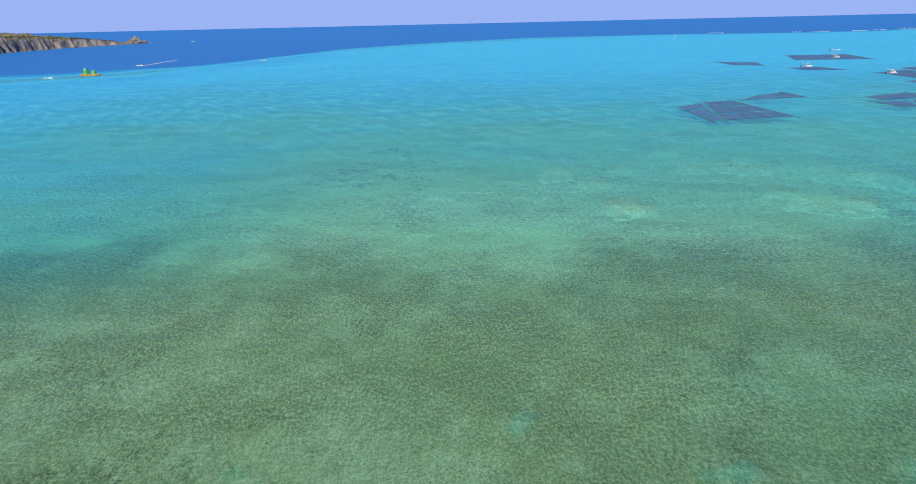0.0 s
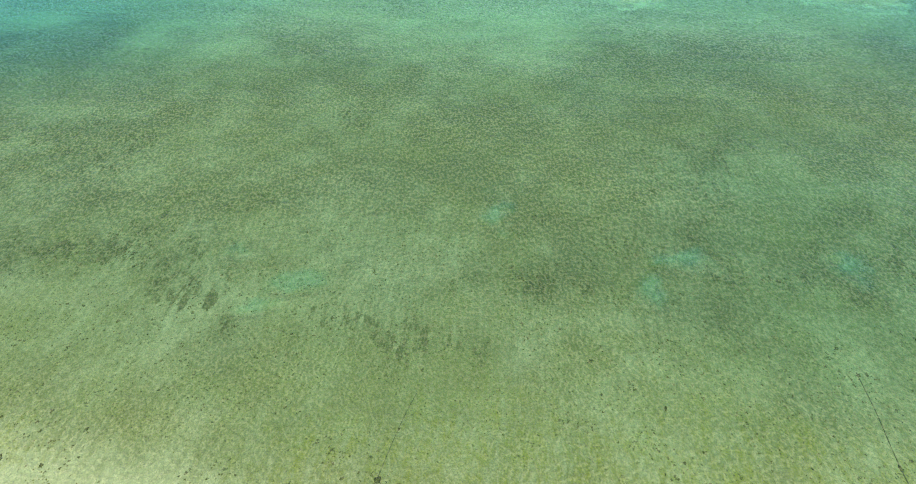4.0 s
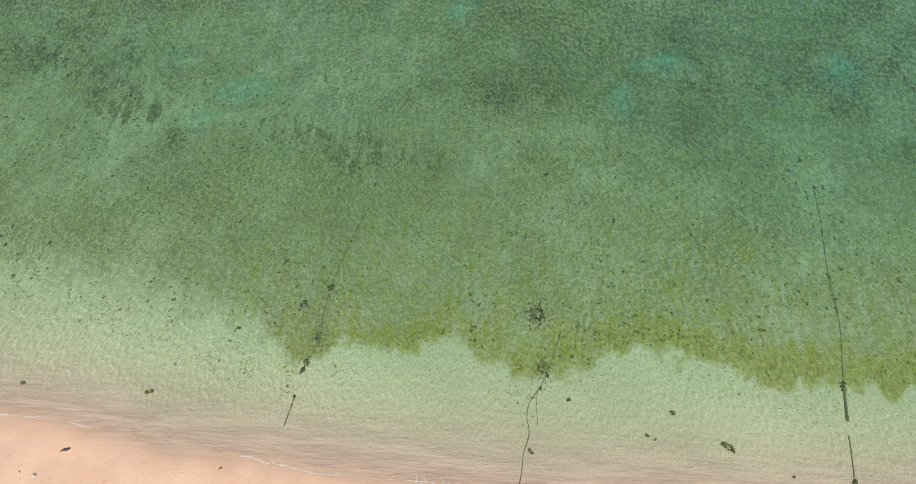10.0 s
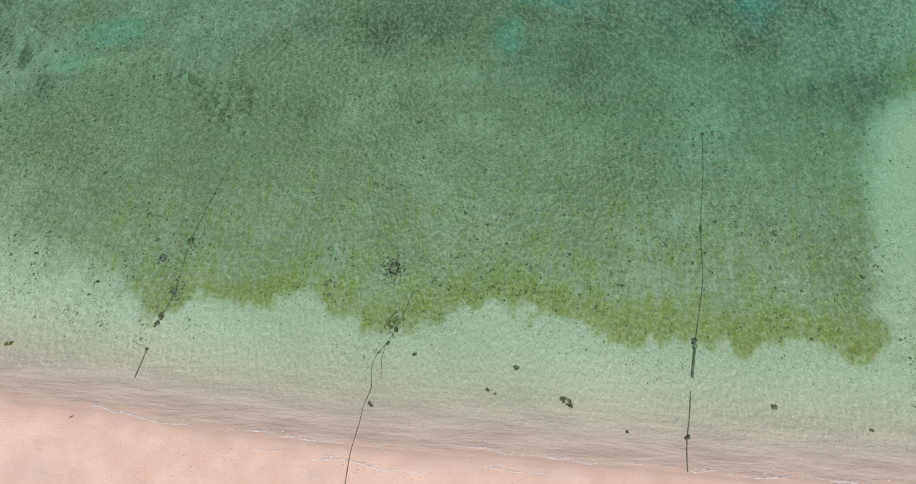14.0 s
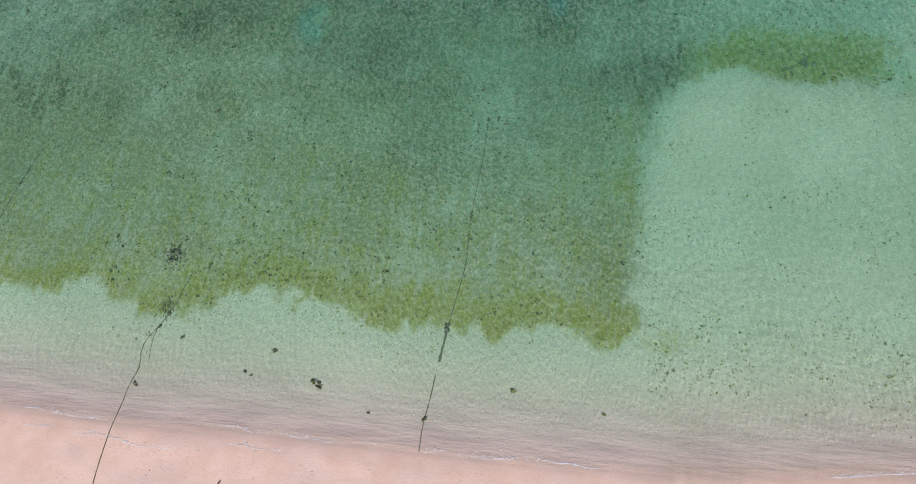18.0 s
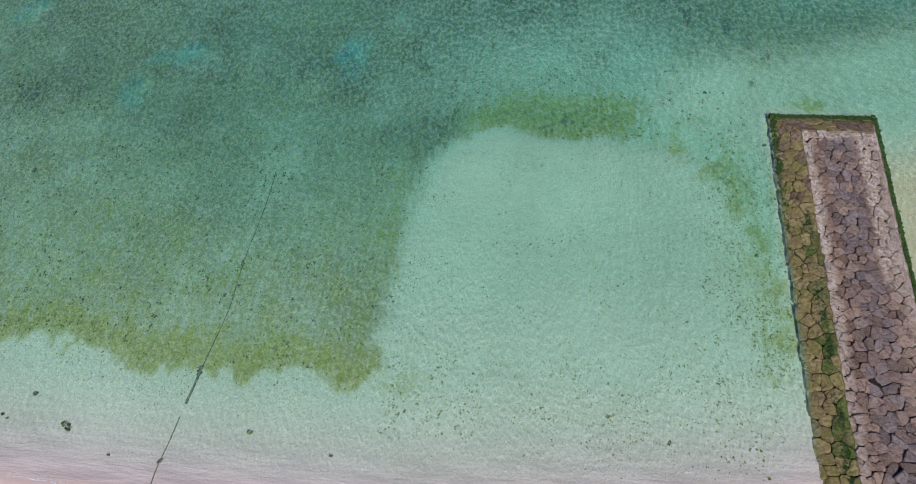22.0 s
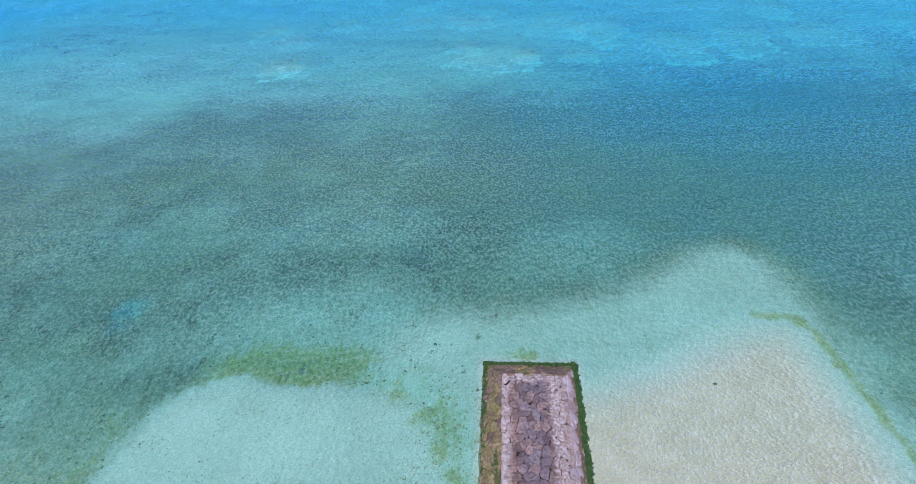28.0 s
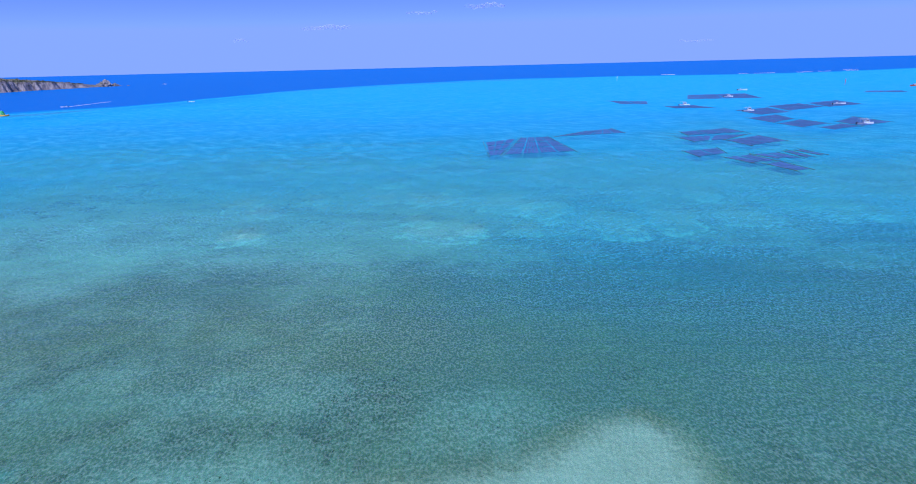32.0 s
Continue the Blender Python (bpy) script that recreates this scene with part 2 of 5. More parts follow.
FAR_FARMS = (
    ([(174.9, 182.5), (177.6, 183.3), (175.1, 195.9), (172.6, 193.7)], 1, 1), ([(207.6, 281.8), (225.3, 297.9), (227.7, 322.7), (205.6, 307.8)], 2, 1), ([(210.4, 260.3), (229.3, 273.7), (226.7, 295.6), (207.7, 278.1)], 2, 1),
    ([(218.3, 249.9), (235.4, 260.1), (233.6, 272.5), (217.0, 260.5)], 2, 1), ([(237.8, 262.0), (259.1, 275.2), (258.6, 304.7), (237.2, 282.7)], 2, 1), ([(248.4, 348.2), (280.6, 370.2), (281.0, 401.8), (251.9, 384.5)], 3, 2),
    ([(283.5, 369.2), (313.4, 384.8), (318.9, 424.5), (288.4, 404.9)], 3, 1), ([(220.8, 324.5), (243.0, 337.5), (245.8, 371.5), (219.8, 356.5)], 2, 1), ([(227.5, 468.1), (285.8, 466.9), (300.1, 531.7), (247.5, 527.6)], 2, 2),
    ([(165.9, 426.8), (183.1, 420.0), (191.5, 453.4), (163.6, 465.1)], 2, 1), ([(190.3, 379.0), (215.2, 376.2), (209.9, 403.7), (188.9, 399.7)], 2, 1), ([(394.2, 513.4), (425.1, 505.1), (435.5, 528.3), (411.1, 536.7)], 2, 1))
FARMS = tuple((*f, NEAR_FARM) for f in NEAR_FARMS) + tuple((*f, FAR_FARM) for f in FAR_FARMS)
HOLES = ((14, 31.3, 3.2, 1.5, -20), (-20.3, 25.5, 3.4, 1.1, 20), (-22.4, 23.2, 1.6, 1.2, 0), (-2.9, 36.2, 1.6, 2.8, 0), (10, 27, 1.3, 2.4, 0), (28, 32.2, 1.6, 2.4, 0), (-25.5, 29, 2.0, 1.1, 0))


def shore_y(x):
    xs, ys = zip(*SHORE)
    return np.interp(x, xs, ys) + (value_noise(x / 5.0, x * 0, 5) - 0.5) * 0.35


def depth_at(x, y):
    """Depth of the water in metres; negative on the dry beach."""
    off = y - shore_y(x)
    d = np.interp(off, [-400, -60, -20, -6, 0, 3.5, 7, 14, 26, 50, 90, 200, 400, 900], [-4.0, -3.6, -2.2, -0.75, 0, 0.24, 0.42, 0.56, 0.68, 0.76, 1.10, 1.95, 2.6, 2.75])
    d = d + step(38, 95, x) * step(26, 70, y) * step(160, 90, y) * 0.36 + step(-30, -85, x) * step(30, 80, y) * step(200, 110, y) * 0.5 + step(2, 26, x) * step(10, 22, y) * step(60, 40, y) * 0.15
    bay = step(-1.0, 1.5, inside(x, y, BAY))
    d = d + (np.where(off > 0, np.interp(off, [0, 2, 4, 8, 14, 26], [0.0, 0.14, 0.27, 0.45, 0.56, 0.60]), d) - d) * bay
    shelf = step(-1.5, 2.5, inside(x, y, SHELF))
    d = d + (np.minimum(d, 0.66) - d) * shelf
    spit = step(-1.0, 4.5, inside(x, y, SPIT))
    d = d + (np.minimum(d, np.interp(y, [0, 8, 27, 34], [0.05, 0.13, 0.30, 0.5])) - d) * spit
    foot = np.maximum(np.maximum(GBX0 - x, x - GBX1), y - GBY1)
    d = np.where(d > 0.40, d + (0.40 - d) * step(0.8, 0.05, foot), d)
    for cx, cy, rx, ry, turn in HOLES:
        d = d + step(0.0, 0.7, spot(x, y, cx, cy, rx, ry, turn) + (fbm(x, y, 2.2, 4, 26) - 0.5) * 3.0) * 0.24
    lobes = (fbm(x, y * 1.3, 4, 4, 21) - 0.5) * 1.6
    for cx, cy, rx, ry in PALE_SPOTS:
        d = d - 0.12 * step(0.0, 0.25, spot(x, y, cx, cy, rx * 1.25, ry * 1.5) + lobes)
    xs, ys = zip(*REEF_EDGE)
    over = y - np.interp(x, xs, ys) + (fbm(x, y, 120, 3, 8) - 0.5) * 60
    d = d + step(-25, 60, over) * 9 + step(40, 400, over) * 30
    ridge = step(-150, -60, over) * step(-5, -35, over) * step(500, 0, x)
    d = d + (np.minimum(d, 1.8) - d) * ridge
    west = step(-110, -330, x + (fbm(x, y, 90, 3, 9) - 0.5) * 120) * step(-60, -110, over) * step(60, 200, y)
    d = d + west * 1.5
    d = d + ((fbm(x, y, 30, 3, 2) - 0.5) * 0.5 + (fbm(x * 0.6, y, 26, 4, 24) - 0.5) * 0.6 + (fbm(x * 0.4, y, 90, 3, 25) - 0.5) * 0.7) * step(0.9, 2.2, d)
    return d + (fbm(x, y, 2.5, 3, 3) - 0.5) * 0.07 * step(0.05, 0.4, d)


def cover_at(x, y, d):
    """Cover of the bed, each from 0 to 1: seagrass, olive algae, dark coral rubble, pale sand."""
    xs, ys = zip(*WEED_EDGE)
    off = y - np.interp(x, xs, ys) + (fbm(x * 1.4, y, 1.5, 4, 4) - 0.5) * 2.6
    bay = inside(x, y, BAY) + (fbm(x, y, 1.8, 3, 6) - 0.5) * 1.8
    shelf = inside(x, y, SHELF) + (fbm(x, y, 3.0, 3, 7) - 0.5) * 1.8
    out = step(0.7, -1.5, bay) * step(3.2, -2.0, shelf) * step(62, 58, x * (y < 20) * (x < 86))
    big, mid, small = fbm(x, y, 14, 4, 11), fbm(x, y, 4, 3, 12), fbm(x, y, 1.2, 2, 13)
    far_edge = np.interp(x, [-120, -60, 0, 40, 70, 110, 170], [78, 76, 78, 84, 90, 98, 104]) + (big - 0.5) * 22
    dark = np.interp(y, [0, 8, 14, 24, 30, 38, 60], [0.60, 0.64, 0.68, 0.70, 0.76, 0.84, 0.82])
    grass = step(-0.2, 1.0, off / (1 + 4.0 * step(-9, -18, x) * (0.4 + mid))) * out * dark * step(10, -14, y - far_edge)
    grass = grass * (0.58 + 0.84 * mid) * (0.70 + 0.6 * big)
    grass = grass + step(30, 5, np.abs(y - 58)) * step(48, 60, x) * out * 0.45
    grass = grass * (1 - 0.85 * step(49, 53, x) * step(28.5, 25.5, y) * step(70, 66, x))
    grass = grass * (1 - 0.34 * step(-2.5, 3.0, inside(x, y, TONGUE) + (mid - 0.5) * 5))
    grass = grass + 0.10 * step(-0.3, 1.5, bay) * (0.5 + mid) + 0.16 * step(-1.0, 2.0, shelf) * step(1.5, -1.0, inside(x, y, SPIT)) * (0.5 + mid)
    grass = grass * (1 - 0.5 * step(-0.3, 0.6, spot(x, y, 47, 31, 13, 5) + (mid - 0.5)))
    lagoon = step(-14, 10, y - far_edge)
    grass = grass + lagoon * step(0.54, 0.64, fbm(x, y * 2.2, 18, 5, 14)) * 0.20 * step(700, 200, y)
    grass = grass + lagoon * 0.20 * step(240, 90, y) * (0.6 + 0.8 * big)
    olive = step(-0.5, 0.7, off) * step(3.6, 0.3, off) * out * step(-16, -5, x) * (0.66 + 0.30 * step(6, 18, x)) * (0.35 + 1.25 * small)
    olive = olive + step(15, 2, off) * step(0.0, 1.5, off) * out * step(40, 28, x) * 0.34 * step(-24, -8, x)
    olive = olive + step(-26, -40, x) * step(-0.1, 0.4, off) * step(5.0, 1.0, off) * 0.35
    arc = along(x, y, [(37.0, 25.4), (40, 26.3), (43.5, 26.3), (46.6, 26.0), (48.4, 26.6)])
    olive = olive + step(3.4, 0.2, arc + (small - 0.5) * 2.2) * 1.1 * step(35, 41, x) * step(0.3, -0.6, bay) + step(2.6, 0.3, np.abs(bay + 0.9)) * step(36, 33, x) * step(9, 14, y) * 0.32
    side = along(x, y, [(53.6, 25.0), (56.4, 22.0), (57.5, 19.0), (58.0, 15.6), (58.2, 10.0)])
    olive = olive + step(2.6, 0.2, side + (mid - 0.5) * 2) * (0.26 + 0.80 * step(0.38, 0.72, small * 0.6 + mid * 0.4))
    for cx, cy, rx, ry, a in ((62.0, 28.0, 2.0, 0.9, 0.9), (76.0, 17.2, 0.7, 2.4, 0.5), (76.5, 31.4, 2.6, 0.35, 0.3), (45.4, 25.8, 2.8, 1.0, 0.8), (35.6, 6.4, 3.2, 1.1, 0.35), (47.0, 27.6, 6.0, 2.0, 0.45)):
        olive = olive + step(0.0, 0.8, spot(x, y, cx, cy, rx, ry) + (small - 0.5) * 0.8) * a
    rim = along(x, y, [(80.5, 32.9), (83.4, 32.6), (84.4, 30.8), (84.8, 28.4), (85.2, 24.1), (85.6, 20.7), (86.5, 7.7)])
    olive = olive + step(0.75, 0.10, rim + (small - 0.5) * 0.8) * 0.95 * step(0.20, 0.5, mid)
    coral = np.zeros_like(x)
    for cx, cy, rx, ry, a in NEAR_CORAL + FAR_CORAL:
        coral = coral + step(0.0, 0.7, spot(x, y, cx, cy, rx * 1.5, ry * 1.5) + (small - 0.5) * 2.2 + (mid - 0.5) * 1.4) * a * 0.55
    coral = coral + step(0.60, 0.72, mid) * step(20, 26, y) * step(46, 34, y) * out * 0.32
    pale = np.zeros_like(x)
    for cx, cy, rx, ry, turn in HOLES:
        pale = pale + step(0.0, 0.9, spot(x, y, cx, cy, rx, ry, turn) + (small - 0.5) * 1.9 + (mid - 0.5) * 2.2) * 0.14
    for cx, cy, rx, ry in PALE_SPOTS:
        lobe = spot(x, y, cx, cy, rx * 1.25, ry * 1.5) + (fbm(x, y * 1.3, 4, 4, 21) - 0.5) * 1.6
        pale = pale + step(0.0, 0.10, lobe) * (0.20 + 0.80 * step(0.24, 0.12, lobe) * step(1.2, -0.6, (y - cy) / ry))
    pale = pale + lagoon * step(0.60, 0.70, fbm(x, y * 1.6, 16, 4, 22)) * step(170, 110, y) * 0.2
    rx, ry = zip(*REEF_EDGE)
    over = y - np.interp(x, rx, ry) + (fbm(x, y, 120, 3, 8) - 0.5) * 60
    pale = pale + step(-170, -70, over) * step(20, -20, over) * step(500, 0, x) * 0.8
    grass = grass * (1 - np.clip(pale, 0, 1) * 0.85)
    coral = coral + lagoon * step(0.58, 0.72, fbm(x, y * 1.5, 3.5, 5, 23)) * step(420, 140, y) * 0.28
    return (np.clip(v, 0, 1) for v in (grass, olive, coral, pale))


# ---- materials of the sea bed and the water ----
def wavelets(n, where, size, turn, long=1.5, detail=1.0):
    """Small rounded waves about size metres from crest to crest, long times as long, as heights from 0 to 1."""
    turned = n.node("Mapping", Vector=where, Rotation=(0, 0, turn)).outputs[0]
    place = n.node("Mapping", Vector=turned, Scale=(1 / size, 1 / (size * long), 0.0)).outputs[0]
    return n.node("TexNoise", Vector=place, Scale=1.0, Detail=detail, Roughness=0.5).outputs[0]


def bed_material():
    n = Nodes("sea_bed")
    where = n.where()
    fine, small, mid, large = n.noise(9, 2, where), n.noise(2.2, 3, where), n.noise(0.55, 3, where), n.noise(0.09, 3, where)
    streak = n.noise(1.0, 3, where, (2.6, 0.5, 1.0))
    grit = n.noise(40, 1, where)
    dry = n.attribute("dry")
    sand = n.mix(n.vary(large, 0.3, 0.7), (0.55, 0.49, 0.35), (0.64, 0.57, 0.42))
    beach = n.mix(n.vary(mid, 0.3, 0.7), (0.83, 0.56, 0.42), (0.91, 0.645, 0.50))
    beach = n.mix(n.vary(n.noise(0.35, 4, where, (0.5, 1.6, 1.0)), 0.45, 0.7, 0.0, 0.5), beach, (0.72, 0.54, 0.46))
    sand = n.mix(n.attribute("warm"), sand, n.mix(n.vary(mid, 0.3, 0.7), (0.49, 0.375, 0.205), (0.56, 0.44, 0.255)))
    sand = n.mix(n.attribute("swash"), sand, n.mix(n.vary(n.noise(0.8, 3, where, (0.25, 2.0, 1.0)), 0.35, 0.65), (0.49, 0.375, 0.325), (0.60, 0.46, 0.395)))
    sand = n.mix(dry, sand, beach)
    sand = n.mix(n.vary(grit, 0.58, 0.75, 0, 0.25), sand, (0.45, 0.33, 0.25))
    sand = n.mix(n.math("MULTIPLY", n.attribute("wet"), 0.45), sand, (0.47, 0.34, 0.26))

    def lacy(name, sharp, push, middle=0.5):
        v = n.attribute(name)
        for noise_of, share in ((small, 0.6), (fine, 0.45), (streak, 1.0), (mid, 0.6)):
            v = n.math("ADD", v, n.math("MULTIPLY", n.math("SUBTRACT", noise_of, 0.5), push * share))
        return n.math("MULTIPLY", n.vary(v, middle - sharp, middle + sharp), n.math("MULTIPLY", n.attribute(name), 6.0, clamp=True))
    # seagrass, an olive film of algae, coral rubble: lacy cover, never solid
    # short yellow-green growth by the shore, darker seagrass farther out
    out = n.math("ADD", n.node("SeparateXYZ", Vector=where).outputs[1], n.math("MULTIPLY", n.math("SUBTRACT", large, 0.5), 26.0))
    blades = n.mix(n.vary(mid, 0.3, 0.7), (0.145, 0.137, 0.058), (0.225, 0.210, 0.090))
    blades = n.mix(n.vary(large, 0.35, 0.65), blades, (0.150, 0.150, 0.078))
    short = n.mix(n.vary(mid, 0.3, 0.7), (0.195, 0.182, 0.072), (0.275, 0.252, 0.105))
    blades = n.mix(n.vary(out, 14, 30), short, blades)
    blades = n.mix(n.vary(fine, 0.5, 0.75, 0.0, 0.5), blades, (0.085, 0.095, 0.042))
    col = n.mix(n.math("MULTIPLY", lacy("grass", 0.60, 0.60, 0.45), 0.95), sand, blades)
    film = n.mix(n.vary(fine, 0.3, 0.7), (0.25, 0.220, 0.018), (0.40, 0.345, 0.048))
    film = n.mix(n.vary(n.math("ADD", n.attribute("olive"), n.math("MULTIPLY", n.math("SUBTRACT", small, 0.5), 1.2)), 0.85, 1.3, 0.0, 0.5), film, (0.14, 0.105, 0.010))
    col = n.mix(n.math("MULTIPLY", lacy("olive", 0.55, 1.25), 0.74), col, film)
    rubble = n.mix(n.vary(small, 0.35, 0.65), (0.055, 0.060, 0.028), (0.15, 0.145, 0.065))
    col = n.mix(n.math("MULTIPLY", lacy("coral", 0.26, 2.2), 0.85), col, rubble)
    # dark weedy specks strewn over the grass
    speck = n.vary(n.noise(4.6, 1, where), 0.62, 0.71)
    col = n.mix(n.math("MULTIPLY", n.math("MULTIPLY", speck, n.vary(n.math("ADD", n.attribute("grass"), n.math("MULTIPLY", n.attribute("olive"), 0.6)), 0.15, 0.5)), n.vary(mid, 0.42, 0.62, 0.1, 0.75)), col, (0.060, 0.066, 0.030))
    col = n.mix(n.math("MULTIPLY", n.attribute("pale"), 0.95), col, (0.74, 0.72, 0.60))
    ripple = n.math("ADD", n.math("MULTIPLY", wavelets(n, where, 0.16, 0.05, 4.0), 0.8), n.math("MULTIPLY", wavelets(n, where, 0.11, -0.2, 1.5), 0.7))
    lines = n.math("MULTIPLY", wavelets(n, where, 0.22, 1.55, 7.0, 2.0), 1.0)
    ripple = n.node("Mix", {"data_type": "FLOAT"}, i0=n.math("MULTIPLY", n.attribute("swash"), 0.8), i2=ripple, i3=lines).outputs[0]
    ripple = n.math("MULTIPLY", ripple, n.math("SUBTRACT", 1.0, n.attribute("land")))
    height = n.math("ADD", ripple, n.math("ADD", n.math("MULTIPLY", small, 0.25), n.math("MULTIPLY", fine, 0.25)))
    wetness = n.math("SUBTRACT", 0.9, n.math("MULTIPLY", n.attribute("wet"), 0.45))
    return n.surface(col, wetness, n.bump(height, 1.0, 0.080), specular=0.2)


def water_material():
    n = Nodes("sea_water")
    where = n.where()
    d = n.math("MAXIMUM", n.attribute("depth"), 0.0)

    def passed(k):
        return n.math("EXPONENT", n.math("MULTIPLY", d, -k))

    def summed(rows):
        total = 0.0
        for value, share in rows:
            total = n.math("ADD", n.math("MULTIPLY", value, share), total)
        return total
    tint = n.node("CombineColor", Red=passed(0.60), Green=passed(0.03), Blue=passed(0.16)).outputs[0]
    # ripples by the shore, longer and steeper wind waves farther out, rougher in some patches than in others
    out = n.node("SeparateXYZ", Vector=where).outputs[1]
    gust = n.vary(n.noise(0.05, 3, where, (0.6, 1.4, 1.0)), 0.3, 0.7, 0.7, 1.2)
    ripple, small_wave = wavelets(n, where, 0.15, -0.40, 1.4, 0.0), wavelets(n, where, 0.26, -0.25, 1.5, 0.0)
    wave, long_wave = wavelets(n, where, 0.55, -0.62, 1.7, 0.0), wavelets(n, where, 1.5, -0.80, 2.0, 2.0)
    height = n.math("MULTIPLY", summed(((ripple, 0.14), (small_wave, 0.40), (wave, 0.75), (long_wave, 0.9))), gust)
    height = n.math("ADD", height, n.math("MULTIPLY", n.noise(0.08, 4, where, (0.4, 1.8, 1.0)), 3.0))
    normal, steep = n.bump(height, 1.0, 0.12), n.bump(height, 1.0, 0.45)
    # crest masks: where glints on the waves are painted in, by distance from shore
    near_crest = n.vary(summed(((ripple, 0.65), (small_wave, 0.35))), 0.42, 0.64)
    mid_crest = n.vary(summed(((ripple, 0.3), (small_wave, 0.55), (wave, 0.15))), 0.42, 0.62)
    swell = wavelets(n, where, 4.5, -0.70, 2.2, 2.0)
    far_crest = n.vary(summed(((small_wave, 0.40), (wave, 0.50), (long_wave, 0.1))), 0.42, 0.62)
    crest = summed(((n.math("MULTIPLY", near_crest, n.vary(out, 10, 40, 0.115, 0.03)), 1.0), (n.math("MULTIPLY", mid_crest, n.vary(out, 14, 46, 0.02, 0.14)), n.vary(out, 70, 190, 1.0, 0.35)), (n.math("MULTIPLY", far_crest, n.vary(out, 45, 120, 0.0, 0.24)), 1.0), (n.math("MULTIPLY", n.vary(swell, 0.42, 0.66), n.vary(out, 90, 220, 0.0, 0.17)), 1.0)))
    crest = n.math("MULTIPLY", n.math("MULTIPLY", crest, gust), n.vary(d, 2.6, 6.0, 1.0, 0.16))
    clear = n.node("BsdfTransparent", Color=tint).outputs[0]
    glow = n.mix(n.vary(d, 0.75, 1.15), (0.110, 0.262, 0.212), (0.055, 0.29, 0.35))
    glow = n.mix(n.vary(d, 1.1, 2.2), glow, (0.022, 0.40, 0.71))
    glow = n.mix(n.vary(d, 2.5, 5.0), glow, (0.010, 0.27, 0.56))
    glow = n.mix(n.vary(d, 5.0, 12.0), glow, (0.010, 0.145, 0.48))
    milk = n.node("BsdfDiffuse", Color=glow, Normal=steep).outputs[0]
    # water haze painted in as milky colour, thicker with depth and far from shore
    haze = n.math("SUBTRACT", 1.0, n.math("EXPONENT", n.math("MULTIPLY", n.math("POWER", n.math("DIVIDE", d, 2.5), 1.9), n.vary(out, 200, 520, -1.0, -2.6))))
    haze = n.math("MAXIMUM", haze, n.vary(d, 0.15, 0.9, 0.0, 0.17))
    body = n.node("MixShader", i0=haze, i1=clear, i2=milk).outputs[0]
    gloss = n.node("BsdfGlossy", Roughness=0.20, Normal=normal).outputs[0]
    fresnel = n.node("Fresnel", IOR=1.33, Normal=normal).outputs[0]
    # glints on the ripple crests, painted as a pale diffuse colour
    crest_glint = n.node("BsdfDiffuse", Color=n.mix(n.vary(d, 0.65, 1.4), (0.60, 0.72, 0.45), (0.16, 0.65, 0.79)), Normal=steep).outputs[0]
    body = n.node("MixShader", i0=n.math("MULTIPLY", crest, n.vary(d, 0.03, 0.25)), i1=body, i2=crest_glint).outputs[0]
    # a bright net of caustic ripple light over the shallow sand, painted as pale colour
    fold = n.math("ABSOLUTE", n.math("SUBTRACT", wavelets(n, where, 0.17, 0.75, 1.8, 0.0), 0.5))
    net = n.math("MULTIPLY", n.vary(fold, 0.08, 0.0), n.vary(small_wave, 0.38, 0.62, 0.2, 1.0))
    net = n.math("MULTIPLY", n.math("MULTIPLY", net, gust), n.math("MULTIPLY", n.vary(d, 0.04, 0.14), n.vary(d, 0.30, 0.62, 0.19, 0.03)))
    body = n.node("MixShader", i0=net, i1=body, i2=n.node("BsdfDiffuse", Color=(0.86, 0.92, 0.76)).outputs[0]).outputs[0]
    sheen = n.math("MINIMUM", n.math("MULTIPLY", fresnel, 0.7), 0.16)
    return n.finish(n.node("MixShader", i0=sheen, i1=body, i2=gloss).outputs[0])


# ---- sheets ----
def axis(low, a, b, high, fine, grow_low, grow_high):
    """Even steps from a to b, growing steps out to low and high."""
    mid = list(np.arange(a, b, fine))
    up, s = [b], fine
    while up[-1] < high:
        s *= grow_high
        up.append(up[-1] + s)
    down, s = [], fine
    p = a
    while p > low:
        s *= grow_low
        p -= s
        down.append(p)
    return np.array(down[::-1] + mid + up)


def sheet(name, xs, ys, height, material, attributes):
    """One grid over xs and ys; attributes are values at its corners."""
    X, Y = np.meshgrid(xs, ys)
    x, y = X.ravel(), Y.ravel()
    z, values = height(x, y)
    w, h = len(xs), len(ys)
    i = (np.arange(h - 1)[:, None] * w + np.arange(w - 1)[None, :]).ravel()
    faces = np.stack([i, i + 1, i + 1 + w, i + w], 1).astype(np.int32)
    me = bpy.data.meshes.new(name)
    me.vertices.add(len(x))
    me.vertices.foreach_set("co", np.stack([x, y, z], 1).astype(np.float32).ravel())
    me.loops.add(faces.size)
    me.loops.foreach_set("vertex_index", faces.ravel())
    me.polygons.add(len(faces))
    me.polygons.foreach_set("loop_start", np.arange(0, faces.size, 4, dtype=np.int32))
    me.update(calc_edges=True)
    me.polygons.foreach_set("use_smooth", np.ones(len(faces), bool))
    for key, v in zip(attributes, values):
        me.attributes.new(key, "FLOAT", "POINT").data.foreach_set("value", v.astype(np.float32))
    me.materials.append(material)
    return new(name, me)


